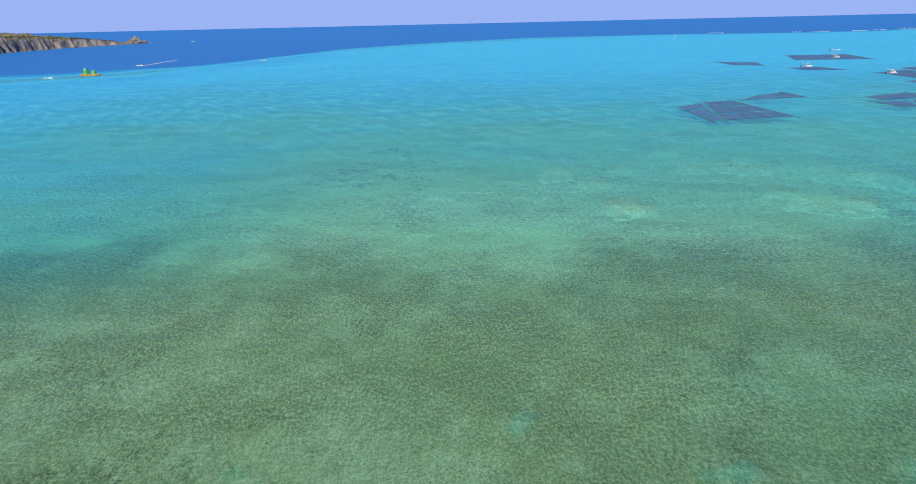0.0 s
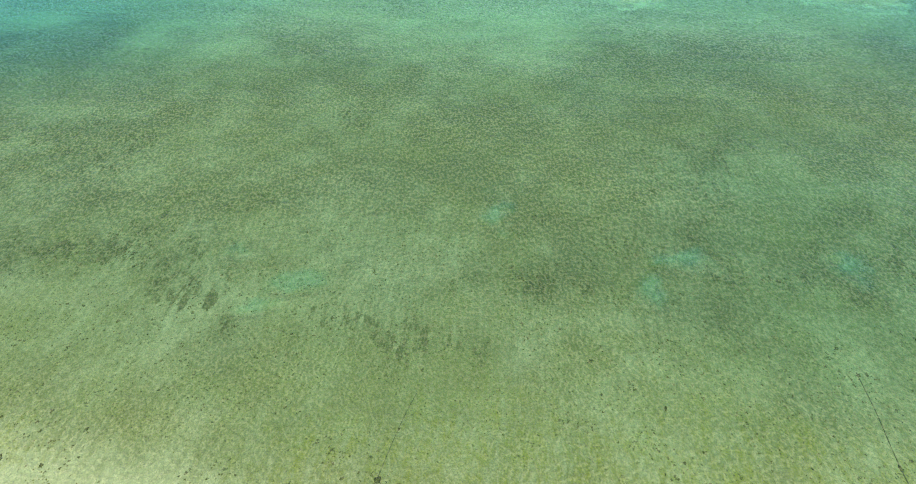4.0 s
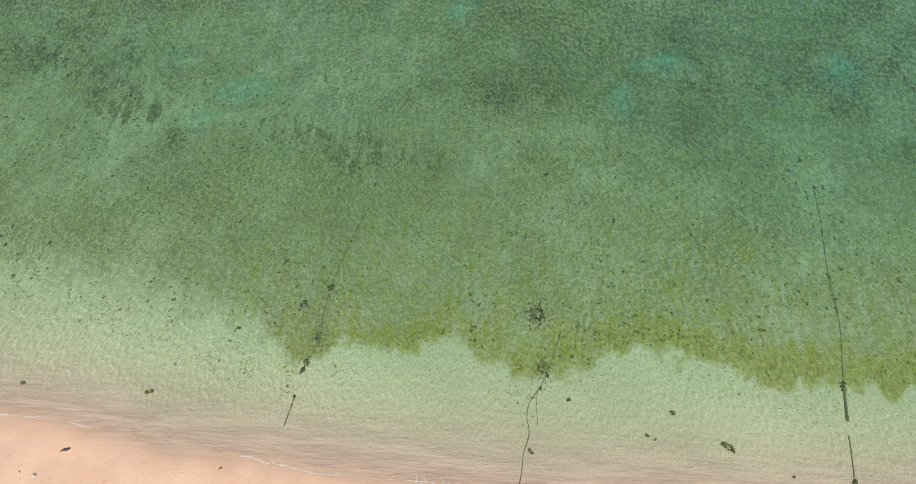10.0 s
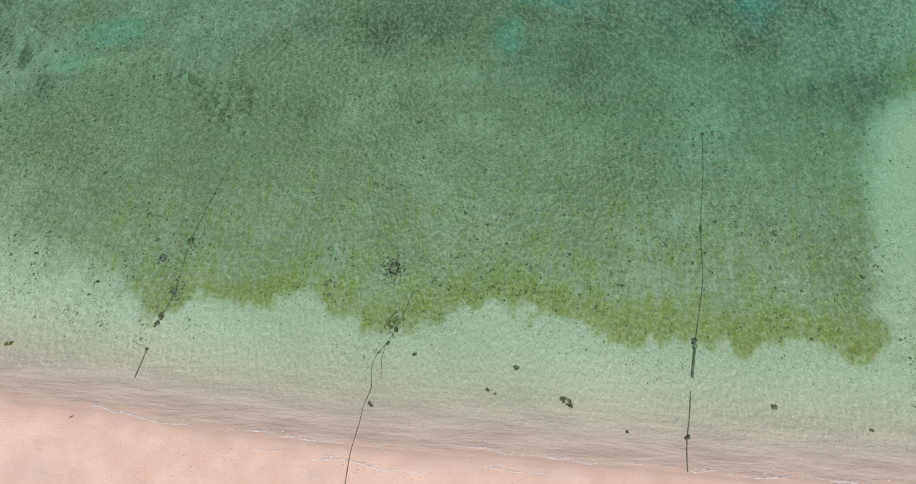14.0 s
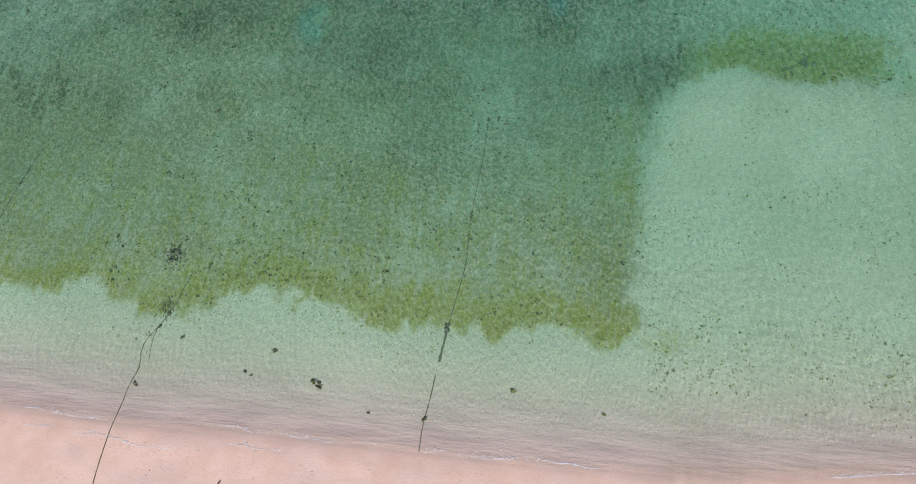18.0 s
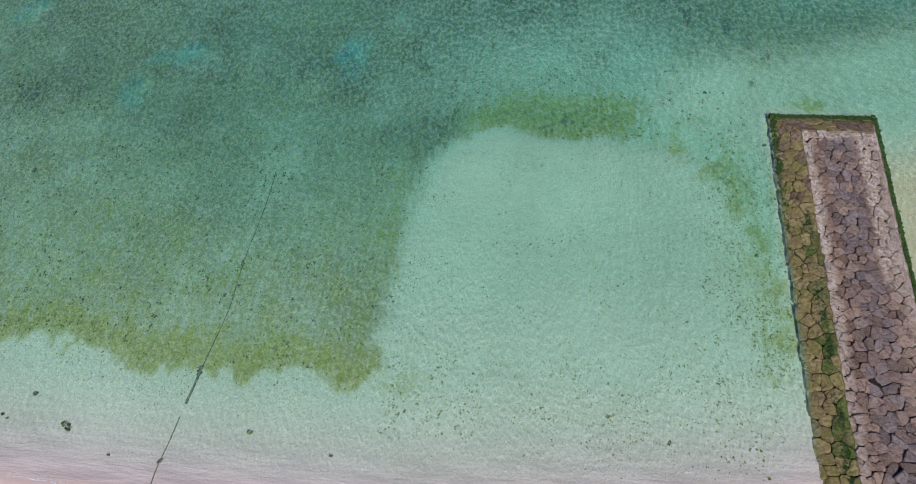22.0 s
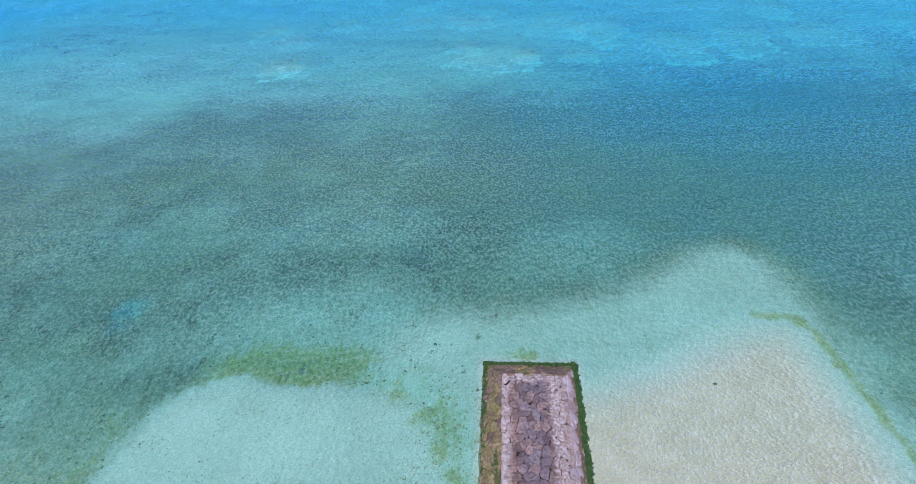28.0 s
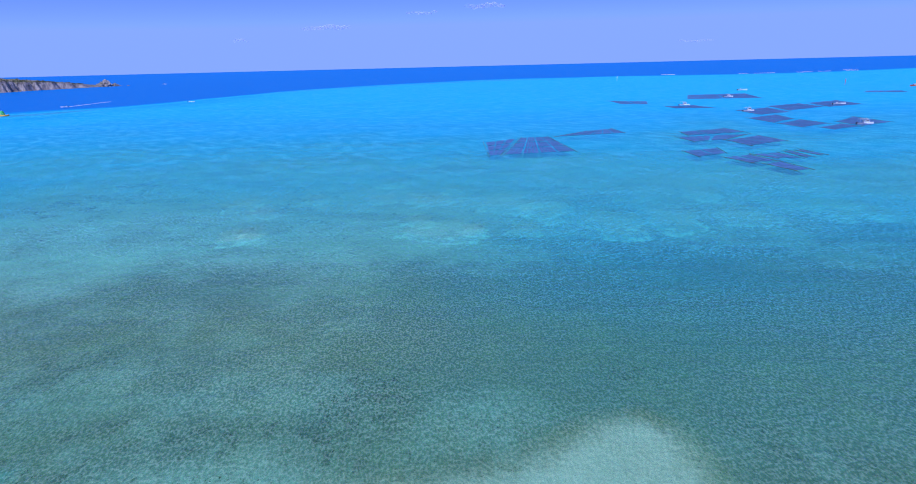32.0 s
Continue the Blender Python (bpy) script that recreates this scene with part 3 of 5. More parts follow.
def horizon_rise(x, y):
    """The last kilometres climb a little, so that the sheet ends at the horizon."""
    r = np.hypot(x, y)
    return np.clip((r - 2200) / 2700, 0, 1) ** 1.5 * 25


def bed_height(x, y):
    d = depth_at(x, y)
    grass, olive, coral, pale = cover_at(x, y, d)
    off = y - shore_y(x)
    wet = step(-1.6, -0.2, off + (fbm(x, y, 3, 3, 31) - 0.5) * 1.4) * step(0.7, -0.1, off) * 0.7 + step(0.5, 0.0, np.abs(off + (fbm(x, y, 2, 3, 33) - 0.5) * 0.6)) * 0.5
    dry = step(0.25, -0.5, off + (fbm(x, y, 2.5, 3, 34) - 0.5) * 0.5)
    warm = step(-0.5, 5.0, inside(x, y, SPIT)) * np.interp(y, [4, 16, 32], [1.0, 0.97, 0.92])
    swash = step(6.0, 0.5, off)
    z = -np.minimum(d, 45) + horizon_rise(x, y)
    z = z + np.where(d < -0.05, (fbm(x, y, 1.2, 3, 32) - 0.5) * 0.05, 0)
    land = step(0.25, -0.15, off)
    return z, (grass, olive, coral, pale, wet, dry, land, warm, swash)


def water_height(x, y):
    d = depth_at(x, y)
    r = np.hypot(x - 25, y - 20)
    near = step(160, 60, r) * step(0.02, 0.5, d)
    z = near * 0.018 * (np.sin(x * 0.9 + y * 2.1 + 3 * fbm(x, y, 9, 2, 41)) + np.sin(-x * 1.7 + y * 1.3 + 4 * fbm(x, y, 7, 2, 42)))
    d = np.where((x > GBX0 + 0.4) & (x < GBX1 - 0.2) & (y < GBY1 - 0.6), np.minimum(d, 0.15), d)
    return z + horizon_rise(x, y), (np.maximum(d, 0),)


bed_x, bed_y = axis(-4900, -62, 112, 4900, 0.3, 1.05, 1.045), axis(-420, -10, 62, 4900, 0.3, 1.16, 1.012)
ground = sheet("ground", bed_x, bed_y, bed_height, bed_material(), ("grass", "olive", "coral", "pale", "wet", "dry", "land", "warm", "swash"))
tagged(ground, "pale coral sand beach running down to a seagrass sea bed", "ground", kind="structure")
sea_x, sea_y = axis(-4900, -62, 112, 4900, 0.5, 1.06, 1.06), axis(-40, -4, 62, 4900, 0.5, 1.2, 1.025)
water = sheet("water", sea_x, sea_y, water_height, water_material(), ("depth",))
tagged(water, "clear rippled turquoise lagoon water over the sand", "sea water", kind="structure")


# ---- mesh helpers ----
def part(name, bm, material, parent=None, label="", smooth=False):
    me = bpy.data.meshes.new(name)
    bm.to_mesh(me)
    bm.free()
    if smooth:
        me.polygons.foreach_set("use_smooth", np.ones(len(me.polygons), bool))
    me.materials.append(material)
    ob = new(name, me)
    if parent is not None:
        ob.parent = parent
    if label:
        ob["label"] = label
    return ob


def box(bm, x0, y0, z0, x1, y1, z1, bevel=0.0):
    m = Matrix.Translation(((x0 + x1) / 2, (y0 + y1) / 2, (z0 + z1) / 2)) @ Matrix.Diagonal((x1 - x0, y1 - y0, z1 - z0, 1))
    made = bmesh.ops.create_cube(bm, size=1, matrix=m)
    if bevel:
        edges = {e for v in made["verts"] for e in v.link_edges}
        bmesh.ops.bevel(bm, geom=list(edges), offset=bevel, segments=2, affect="EDGES")
    return bm


def bed_z(x, y):
    return float(-depth_at(np.array([float(x)]), np.array([float(y)]))[0])


def clip_polygon(poly, px, py, nx, ny):
    """The part of a polygon on the near side of the line through p with normal n."""
    out = []
    for (ax, ay), (bx, by) in zip(poly, poly[1:] + poly[:1]):
        da, db = (ax - px) * nx + (ay - py) * ny, (bx - px) * nx + (by - py) * ny
        if da <= 0:
            out.append((ax, ay))
        if da * db < 0:
            t = da / (da - db)
            out.append((ax + (bx - ax) * t, ay + (by - ay) * t))
    return out


def cells(width, length, size, rng, squash=1.0):
    """Fitted stones: the cells of a jittered lattice over a rectangle, as polygons."""
    cols, rows = max(1, round(width / size)), max(1, round(length / (size * squash)))
    seeds = []
    for r in range(rows):
        for c in range(cols):
            shift = 0.25 if r % 2 else -0.25
            if rng.random() > 0.10:
                seeds.append(((c + 0.5 + shift + rng.uniform(-0.46, 0.46)) * width / cols, (r + 0.5 + rng.uniform(-0.48, 0.48)) * length / rows))
    found = []
    for k, (px, py) in enumerate(seeds):
        poly = [(0, 0), (width, 0), (width, length), (0, length)]
        for j, (qx, qy) in enumerate(seeds):
            if j != k and abs(qx - px) < 3.5 * size and abs(qy - py) < 3.5 * size:
                poly = clip_polygon(poly, (px + qx) / 2, (py + qy) / 2, qx - px, qy - py)
                if len(poly) < 3:
                    break
        if len(poly) >= 3:
            found.append(poly)
    return found

# ---- materials of the things ----
def stone_material(name, dark, light, stain, amount):
    n = Nodes(name)
    where = n.where()
    pick = n.node("ObjectInfo").outputs["Random"]
    grain, blotch, wide = n.noise(26, 4, where), n.noise(5, 4, where), n.noise(1.1, 3, where)
    col = n.mix(pick, dark, light)
    col = n.mix(n.vary(blotch, 0.38, 0.66), col, tuple(c * 0.55 for c in dark))
    col = n.mix(n.math("MULTIPLY", n.vary(grain, 0.5, 0.72), 0.55), col, tuple(min(1, c * 1.5) for c in light))
    col = n.mix(n.math("MULTIPLY", n.vary(n.math("ADD", wide, n.math("MULTIPLY", n.math("SUBTRACT", blotch, 0.5), 0.8)), 0.42, 0.62), amount), col, stain)
    height = n.math("ADD", n.math("MULTIPLY", blotch, 1.0), n.math("MULTIPLY", grain, 0.45))
    return n.surface(col, 0.9, n.bump(height, 1.0, 0.12), specular=0.2)


def leaf_material(name, dark, light, rough=0.6):
    n = Nodes(name)
    pick = n.node("NewGeometry").outputs["Random Per Island"]
    col = n.mix(pick, dark, light)
    col = n.mix(n.math("MULTIPLY", n.noise(14, 2), 0.4), col, tuple(c * 0.5 for c in dark))
    return n.surface(col, rough, specular=0.3)


def crest_material():
    """Purple-brown stone with a pale crust along the crest's two long edges; x runs across the crest."""
    n = Nodes("crest_stone")
    where = n.where()
    pick = n.node("ObjectInfo").outputs["Random"]
    grain, blotch, wide = n.noise(26, 4, where), n.noise(5, 4, where), n.noise(1.2, 3, where)
    x = n.math("ADD", n.node("SeparateXYZ", Vector=where).outputs[0], n.math("MULTIPLY", n.math("SUBTRACT", blotch, 0.5), 0.7))
    x = n.math("ADD", x, n.math("MULTIPLY", n.math("SUBTRACT", wide, 0.5), 0.9))
    col = n.mix(pick, (0.22, 0.132, 0.082), (0.56, 0.365, 0.245))
    core = n.math("MULTIPLY", n.vary(x, -1.2, -0.4), n.vary(x, 1.4, 0.7))
    col = n.mix(n.math("MULTIPLY", core, n.vary(n.math("FRACT", n.math("MULTIPLY", pick, 7.3)), 0.2, 0.6, 0.25, 0.9)), col, n.mix(pick, (0.235, 0.175, 0.155), (0.37, 0.30, 0.265)))
    col = n.mix(n.vary(blotch, 0.42, 0.66, 0.0, 0.55), col, (0.14, 0.088, 0.064))
    along_y = n.math("ADD", n.node("SeparateXYZ", Vector=where).outputs[1], n.math("MULTIPLY", wide, 6.0))
    crust = n.math("MULTIPLY", n.math("MULTIPLY", n.vary(x, 1.05, 1.45), n.vary(x, 2.15, 1.85)), n.vary(along_y, 6.0, 10.0, 0.15, 1.0))
    rim = n.math("MULTIPLY", n.vary(x, -1.25, -1.65), n.vary(along_y, 0.0, 9.0, 0.6, 0.95))
    end = n.math("ADD", n.node("SeparateXYZ", Vector=where).outputs[1], n.math("MULTIPLY", n.math("SUBTRACT", blotch, 0.5), 0.8))
    half = GY1 - (GBY1 + GY0) / 2
    rim = n.math("MAXIMUM", rim, n.vary(end, half - 0.75, half - 0.3, 0.0, 0.85))
    crust = n.math("ADD", crust, n.math("ADD", rim, n.math("MULTIPLY", n.vary(x, 1.85, 2.15), 0.6)), clamp=True)
    col = n.mix(n.math("MULTIPLY", crust, n.vary(grain, 0.28, 0.55, 0.35, 0.95)), col, n.mix(n.vary(blotch, 0.4, 0.6), (0.58, 0.41, 0.27), (0.86, 0.73, 0.58)))
    col = n.mix(n.vary(grain, 0.52, 0.72, 0.0, 0.6), col, (0.50, 0.37, 0.30))
    col = n.mix(n.vary(grain, 0.46, 0.30, 0.0, 0.5), col, (0.09, 0.058, 0.045))
    height = n.math("ADD", blotch, n.math("MULTIPLY", grain, 0.6))
    return n.surface(col, 0.9, n.bump(height, 1.0, 0.22), specular=0.2)


crest_stone = crest_material()
crust_stone = stone_material("crust_stone", (0.40, 0.265, 0.20), (0.52, 0.37, 0.29), (0.66, 0.53, 0.44), 0.6)
rim_stone = stone_material("rim_stone", (0.50, 0.36, 0.28), (0.62, 0.48, 0.39), (0.74, 0.64, 0.56), 0.5)
olive_stone = stone_material("olive_stone", (0.25, 0.175, 0.072), (0.41, 0.30, 0.130), (0.25, 0.215, 0.045), 0.6)
brown_stone = stone_material("brown_stone", (0.21, 0.128, 0.074), (0.36, 0.24, 0.145), (0.17, 0.135, 0.055), 0.5)
green_stone = stone_material("green_stone", (0.15, 0.135, 0.040), (0.27, 0.22, 0.085), (0.09, 0.135, 0.018), 0.7)
joint_fill = stone_material("joint_fill", (0.030, 0.020, 0.014), (0.055, 0.038, 0.028), (0.02, 0.02, 0.010), 0.5)
algae_leaf = leaf_material("algae_leaf", (0.020, 0.055, 0.008), (0.065, 0.12, 0.012))
weed_leaf = leaf_material("weed_leaf", (0.10, 0.10, 0.014), (0.36, 0.31, 0.032))
dark_leaf = leaf_material("dark_leaf", (0.075, 0.066, 0.016), (0.17, 0.145, 0.042))
scrub_leaf = leaf_material("scrub_leaf", (0.045, 0.060, 0.020), (0.11, 0.12, 0.05))
rope_fibre = plain("rope_fibre", (0.17, 0.165, 0.10), 0.9, 12, 0.4)
iron_rust = plain("rusted_iron", (0.060, 0.050, 0.035), 0.8, 10, 0.4)
concrete_wet = plain("wet_concrete", (0.075, 0.085, 0.065), 0.7, 6, 0.4)
wood_grey = plain("driftwood_grey", (0.22, 0.16, 0.12), 0.85, 9, 0.4)
shell_white = plain("shell_white", (0.75, 0.68, 0.60), 0.5, 9, 0.15)
foam_white = plain("foam_white", (0.82, 0.82, 0.82), 0.8, 3, 0.1)
hull_white = plain("gelcoat_white", (0.80, 0.80, 0.78), 0.3, 2, 0.10)
hull_blue = plain("gelcoat_blue", (0.05, 0.09, 0.20), 0.3, 2, 0.2)
hull_red = plain("hull_red", (0.55, 0.09, 0.035), 0.45, 2, 0.25)
deck_grey = plain("deck_grey", (0.45, 0.46, 0.46), 0.6, 3, 0.2)
window_dark = plain("tinted_window", (0.02, 0.025, 0.03), 0.08, 2, 0.1)
rubber_black = plain("rubber_black", (0.03, 0.03, 0.03), 0.7, 5, 0.2)
steel = plain("stainless_steel", (0.55, 0.55, 0.55), 0.3, 5, 0.15, 1.0)
float_yellow = plain("vinyl_yellow", (0.75, 0.33, 0.03), 0.4, 1.5, 0.2)
float_green = plain("vinyl_green", (0.06, 0.42, 0.10), 0.4, 1.5, 0.25)
float_white = plain("vinyl_white", (0.72, 0.74, 0.66), 0.4, 1.5, 0.15)
# dark nets with the blue haze of the water over them painted in
net_veiled = plain("seaweed_net", (0.070, 0.150, 0.310), 0.9, 1.5, 0.30)
buoy_orange = plain("buoy_orange", (0.70, 0.16, 0.03), 0.5, 5, 0.2)


def empty(name, x, y, z=0.0, turn=0.0):
    ob = new(name)
    ob.matrix_world = pose(x, y, z, 0, 0, turn)
    return ob


def tube(bm, points, radii, sides=8):
    """A round rope or pipe through points, with a radius for each."""
    rings = []
    for k, p in enumerate(points):
        p = Vector(p)
        way = (Vector(points[min(k + 1, len(points) - 1)]) - Vector(points[max(k - 1, 0)])).normalized()
        side = way.cross(Vector((0, 0, 1)) if abs(way.z) < 0.9 else Vector((1, 0, 0))).normalized()
        up = side.cross(way)
        r = radii[k] if isinstance(radii, (list, tuple)) else radii
        rings.append([bm.verts.new(p + r * (math.cos(a) * side + math.sin(a) * up)) for a in (2 * math.pi * s / sides for s in range(sides))])
    for a, b in zip(rings, rings[1:]):
        for s in range(sides):
            bm.faces.new((a[s], a[(s + 1) % sides], b[(s + 1) % sides], b[s]))
    bm.faces.new(rings[0][::-1])
    bm.faces.new(rings[-1])
    return bm


def flow(points, steps=6):
    """A smooth line through points."""
    out = []
    for k in range(len(points) - 1):
        p = [Vector(points[min(max(k + j, 0), len(points) - 1)]) for j in (-1, 0, 1, 2)]
        for s in range(steps):
            t = s / steps
            out.append(0.5 * (2 * p[1] + (p[2] - p[0]) * t + (2 * p[0] - 5 * p[1] + 4 * p[2] - p[3]) * t * t + (3 * p[1] - p[0] - 3 * p[2] + p[3]) * t ** 3))
    out.append(Vector(points[-1]))
    return out


def lump(bm, at, size, rng, squash=0.5, detail=2):
    """A knobbly lump."""
    made = bmesh.ops.create_icosphere(bm, subdivisions=detail, radius=1)["verts"]
    shift = Vector((rng.uniform(-50, 50), rng.uniform(-50, 50), rng.uniform(-50, 50)))
    for v in made:
        f = 0.75 + 0.55 * noise.noise(v.co * 1.6 + shift) + 0.25 * noise.noise(v.co * 4 + shift)
        v.co = Vector(at) + Vector((v.co.x * size * f, v.co.y * size * f, v.co.z * size * squash * f))
    return bm


def leaves(places, leaf, count, rng, spread, lift, material, name, label, category, curl=0.4):
    """Many tufts as one mesh: each a handful of bent blades; places are rows of x, y, z and size."""
    verts, faces = [], []
    for x, y, z, s in places:
        for k in range(count):
            a = rng.uniform(0, 2 * math.pi)
            out, w = s * rng.uniform(0.45, 1.0), leaf * s * rng.uniform(0.6, 1.3)
            ca, sa = math.cos(a), math.sin(a)
            bx, by = x + rng.uniform(-1, 1) * spread * s, y + rng.uniform(-1, 1) * spread * s
            h = lift * s * rng.uniform(0.4, 1.2)
            i = len(verts)
            verts += [(bx - sa * w, by + ca * w, z), (bx + sa * w, by - ca * w, z),
                      (bx + ca * out * 0.55 + sa * w, by + sa * out * 0.55 - ca * w, z + h), (bx + ca * out * 0.55 - sa * w, by + sa * out * 0.55 + ca * w, z + h),
                      (bx + ca * out, by + sa * out, z + h * curl)]
            faces += [(i, i + 1, i + 2, i + 3), (i + 3, i + 2, i + 4)]
    me = bpy.data.meshes.new(name)
    me.from_pydata(verts, [], faces)
    me.materials.append(material)
    return tagged(new(name, me), label, category, kind="stuff")


# ---- the stone groyne ----


def groyne_stone(poly, place, thick, gap, rng, lift, tip):
    """One fitted stone: a shrunk, rounded cell, proud of its bed; place maps (u, v, h) to the world."""
    cx, cy = sum(p[0] for p in poly) / len(poly), sum(p[1] for p in poly) / len(poly)
    reach = sum(math.hypot(p[0] - cx, p[1] - cy) for p in poly) / len(poly)
    if reach < 0.12:
        return None
    f = 1 - gap / reach
    pts = []
    n = len(poly)
    for k in range(n):
        (ax, ay), (bx, by), (dx, dy) = poly[k - 1], poly[k], poly[(k + 1) % n]
        if math.hypot(bx - ax, by - ay) < 0.03:
            continue
        for qx, qy in ((ax, ay), (dx, dy)):
            l = math.hypot(qx - bx, qy - by)
            t = min(0.15, 0.06 / max(l, 0.01))
            pts.append((bx + (qx - bx) * t, by + (qy - by) * t))
    extra = []
    for k, (px, py) in enumerate(pts):
        qx, qy = pts[(k + 1) % len(pts)]
        extra.append((px, py))
        l = math.hypot(qx - px, qy - py)
        if l > 0.22:
            j = rng.uniform(-0.10, 0.03) * l
            extra.append(((px + qx) / 2 - (qy - py) / l * j, (py + qy) / 2 + (qx - px) / l * j))
    pts = extra
    wob = [f * rng.uniform(0.90, 1.06) for _ in pts]
    tx, ty = rng.uniform(-tip, tip), rng.uniform(-tip, tip)
    bm = bmesh.new()
    rings = []
    for shrink, h in ((1.0, -0.18), (1.0, thick * 0.55), (0.97, thick * 0.92), (0.88, thick)):
        ring = []
        for (px, py), w in zip(pts, wob):
            u, v = cx + (px - cx) * w * shrink, cy + (py - cy) * w * shrink
            tilt = tx * (u - cx) + ty * (v - cy) + rng.uniform(-0.02, 0.02)
            ring.append(bm.verts.new(place(u, v, h + (lift + tilt if h > 0 else 0))))
        rings.append(ring)
    m = len(pts)
    for r, (a, b) in enumerate(zip(rings, rings[1:])):
        for s in range(m):
            face = bm.faces.new((a[s], a[(s + 1) % m], b[(s + 1) % m], b[s]))
            face.material_index = 1 if r == 1 else 0
            face.smooth = r > 0
    bm.faces.new(rings[-1]).smooth = True
    bmesh.ops.recalc_face_normals(bm, faces=bm.faces)
    return bm, cx, cy


def groyne():
    rng = random.Random(7)
    top = tagged(empty("groyne", (GBX0 + GBX1) / 2, (GBY1 + GY0) / 2, GFOOT), "long flat-topped groyne of fitted brown stones edged with green algae", "groyne")
    home = top.matrix_world.inverted()
    # solid core under the stones, a little below their faces
    bm = bmesh.new()
    s = 0.10
    low = [(GBX0 + s, GY0), (GBX1 - s, GY0), (GBX1 - s, GBY1 - s), (GBX0 + s, GBY1 - s)]
    high = [(GX0 + s, GY0), (GX1 - s, GY0), (GX1 - s, GY1 - s), (GX0 + s, GY1 - s)]
    a = [bm.verts.new(home @ Vector((x, y, GFOOT - 0.6))) for x, y in low]
    b = [bm.verts.new(home @ Vector((x, y, GFOOT - s))) for x, y in low]
    c = [bm.verts.new(home @ Vector((x, y, GTOP - s))) for x, y in high]
    for lo, hi in ((a, b), (b, c)):
        for k in range(4):
            bm.faces.new((lo[k], lo[(k + 1) % 4], hi[(k + 1) % 4], hi[k]))
    bm.faces.new(c)
    part("core", bm, joint_fill, top, "dark mortar and gravel between the stones")

    def lay(face_name, label, width, length, size, place, cut, look_of, squash=1.0, thick=0.08, tip=0.15):
        face = new(face_name)
        face.parent = top
        face["label"] = label
        for poly in cells(width, length, size, rng, squash):
            for line in cut:
                poly = clip_polygon(poly, *line) if len(poly) >= 3 else poly
            if len(poly) < 3:
                continue
            made = groyne_stone(poly, lambda u, v, h: home @ place(u, v, h), thick, 0.012, rng, rng.uniform(-0.06, 0.06) * tip / 0.15, tip)
            if made:
                bm, cu, cv = made
                mats = look_of(cu, cv)
                ob = part("stone", bm, mats[0], face)
                ob.data.materials.append(mats[1])

    def crest_look(u, v):
        return crest_stone, crest_stone

    wide = GX1 - GX0
    lay("crest", "worn flat crest of purple-brown stones with pale crusted rims", wide, GY1 - GY0, 0.57, lambda u, v, h: Vector((GX0 + u, GY0 + v, GTOP + h - 0.06)), [], crest_look, 0.84, 0.08, 0.20)
    run, drop = GX0 - GBX0, GTOP - GFOOT
    slant = math.hypot(run, drop)
    hip = GBY1 - GY1

    def slope_west(u, v, h):
        f = u / slant
        return Vector((GX0 - run * f - h * drop / slant, GY0 + v, GTOP - drop * f + h * run / slant))

    def west_look(u, v):
        if u < slant * 0.34 and v < 26:
            return (green_stone if rng.random() < 0.55 else olive_stone), green_stone
        return (olive_stone if v < 28 or rng.random() < 0.6 else brown_stone), (green_stone if rng.random() < 0.3 else olive_stone)

    cut = lambda w: [(0, GY1 - GY0, -hip, w)]
    lay("west_slope", "weedy olive stones on the slope toward the bay", slant, GBY1 - GY0, 0.66, slope_west, cut(slant), west_look, 0.95, 0.08, 0.10)
    run2 = GBX1 - GX1
    slant2 = math.hypot(run2, drop)

    def slope_east(u, v, h):
        f = u / slant2
        return Vector((GX1 + run2 * f + h * drop / slant2, GY0 + v, GTOP - drop * f + h * run2 / slant2))

    def east_look(u, v):
        if u < slant2 * 0.32:
            return crust_stone, rim_stone
        return (brown_stone if rng.random() < 0.7 else crust_stone), olive_stone

    lay("east_slope", "pale crusted stones on the steep slope toward the sand spit", slant2, GBY1 - GY0, 0.55, slope_east, cut(slant2), east_look, 1.0, 0.07, 0.07)
    slant3 = math.hypot(hip, drop)

    def slope_end(u, v, h):
        f = u / slant3
        return Vector((GBX0 + v, GY1 + hip * f + h * drop / slant3, GTOP - drop * f + h * hip / slant3))

    def end_look(u, v):
        if u > slant3 * 0.72:
            return green_stone, green_stone
        return (brown_stone if rng.random() < 0.75 else olive_stone), brown_stone

    ends = [(0, GX0 - GBX0, -(GX0 - GBX0), -slant3), (0, GX1 - GBX0, -(GBX1 - GX1), slant3)]
    lay("end_slope", "dark weedy stones on the seaward end slope", slant3, GBX1 - GBX0, 0.72, slope_end, ends, end_look, 1.0, 0.08, 0.10)
    return top


groyne()


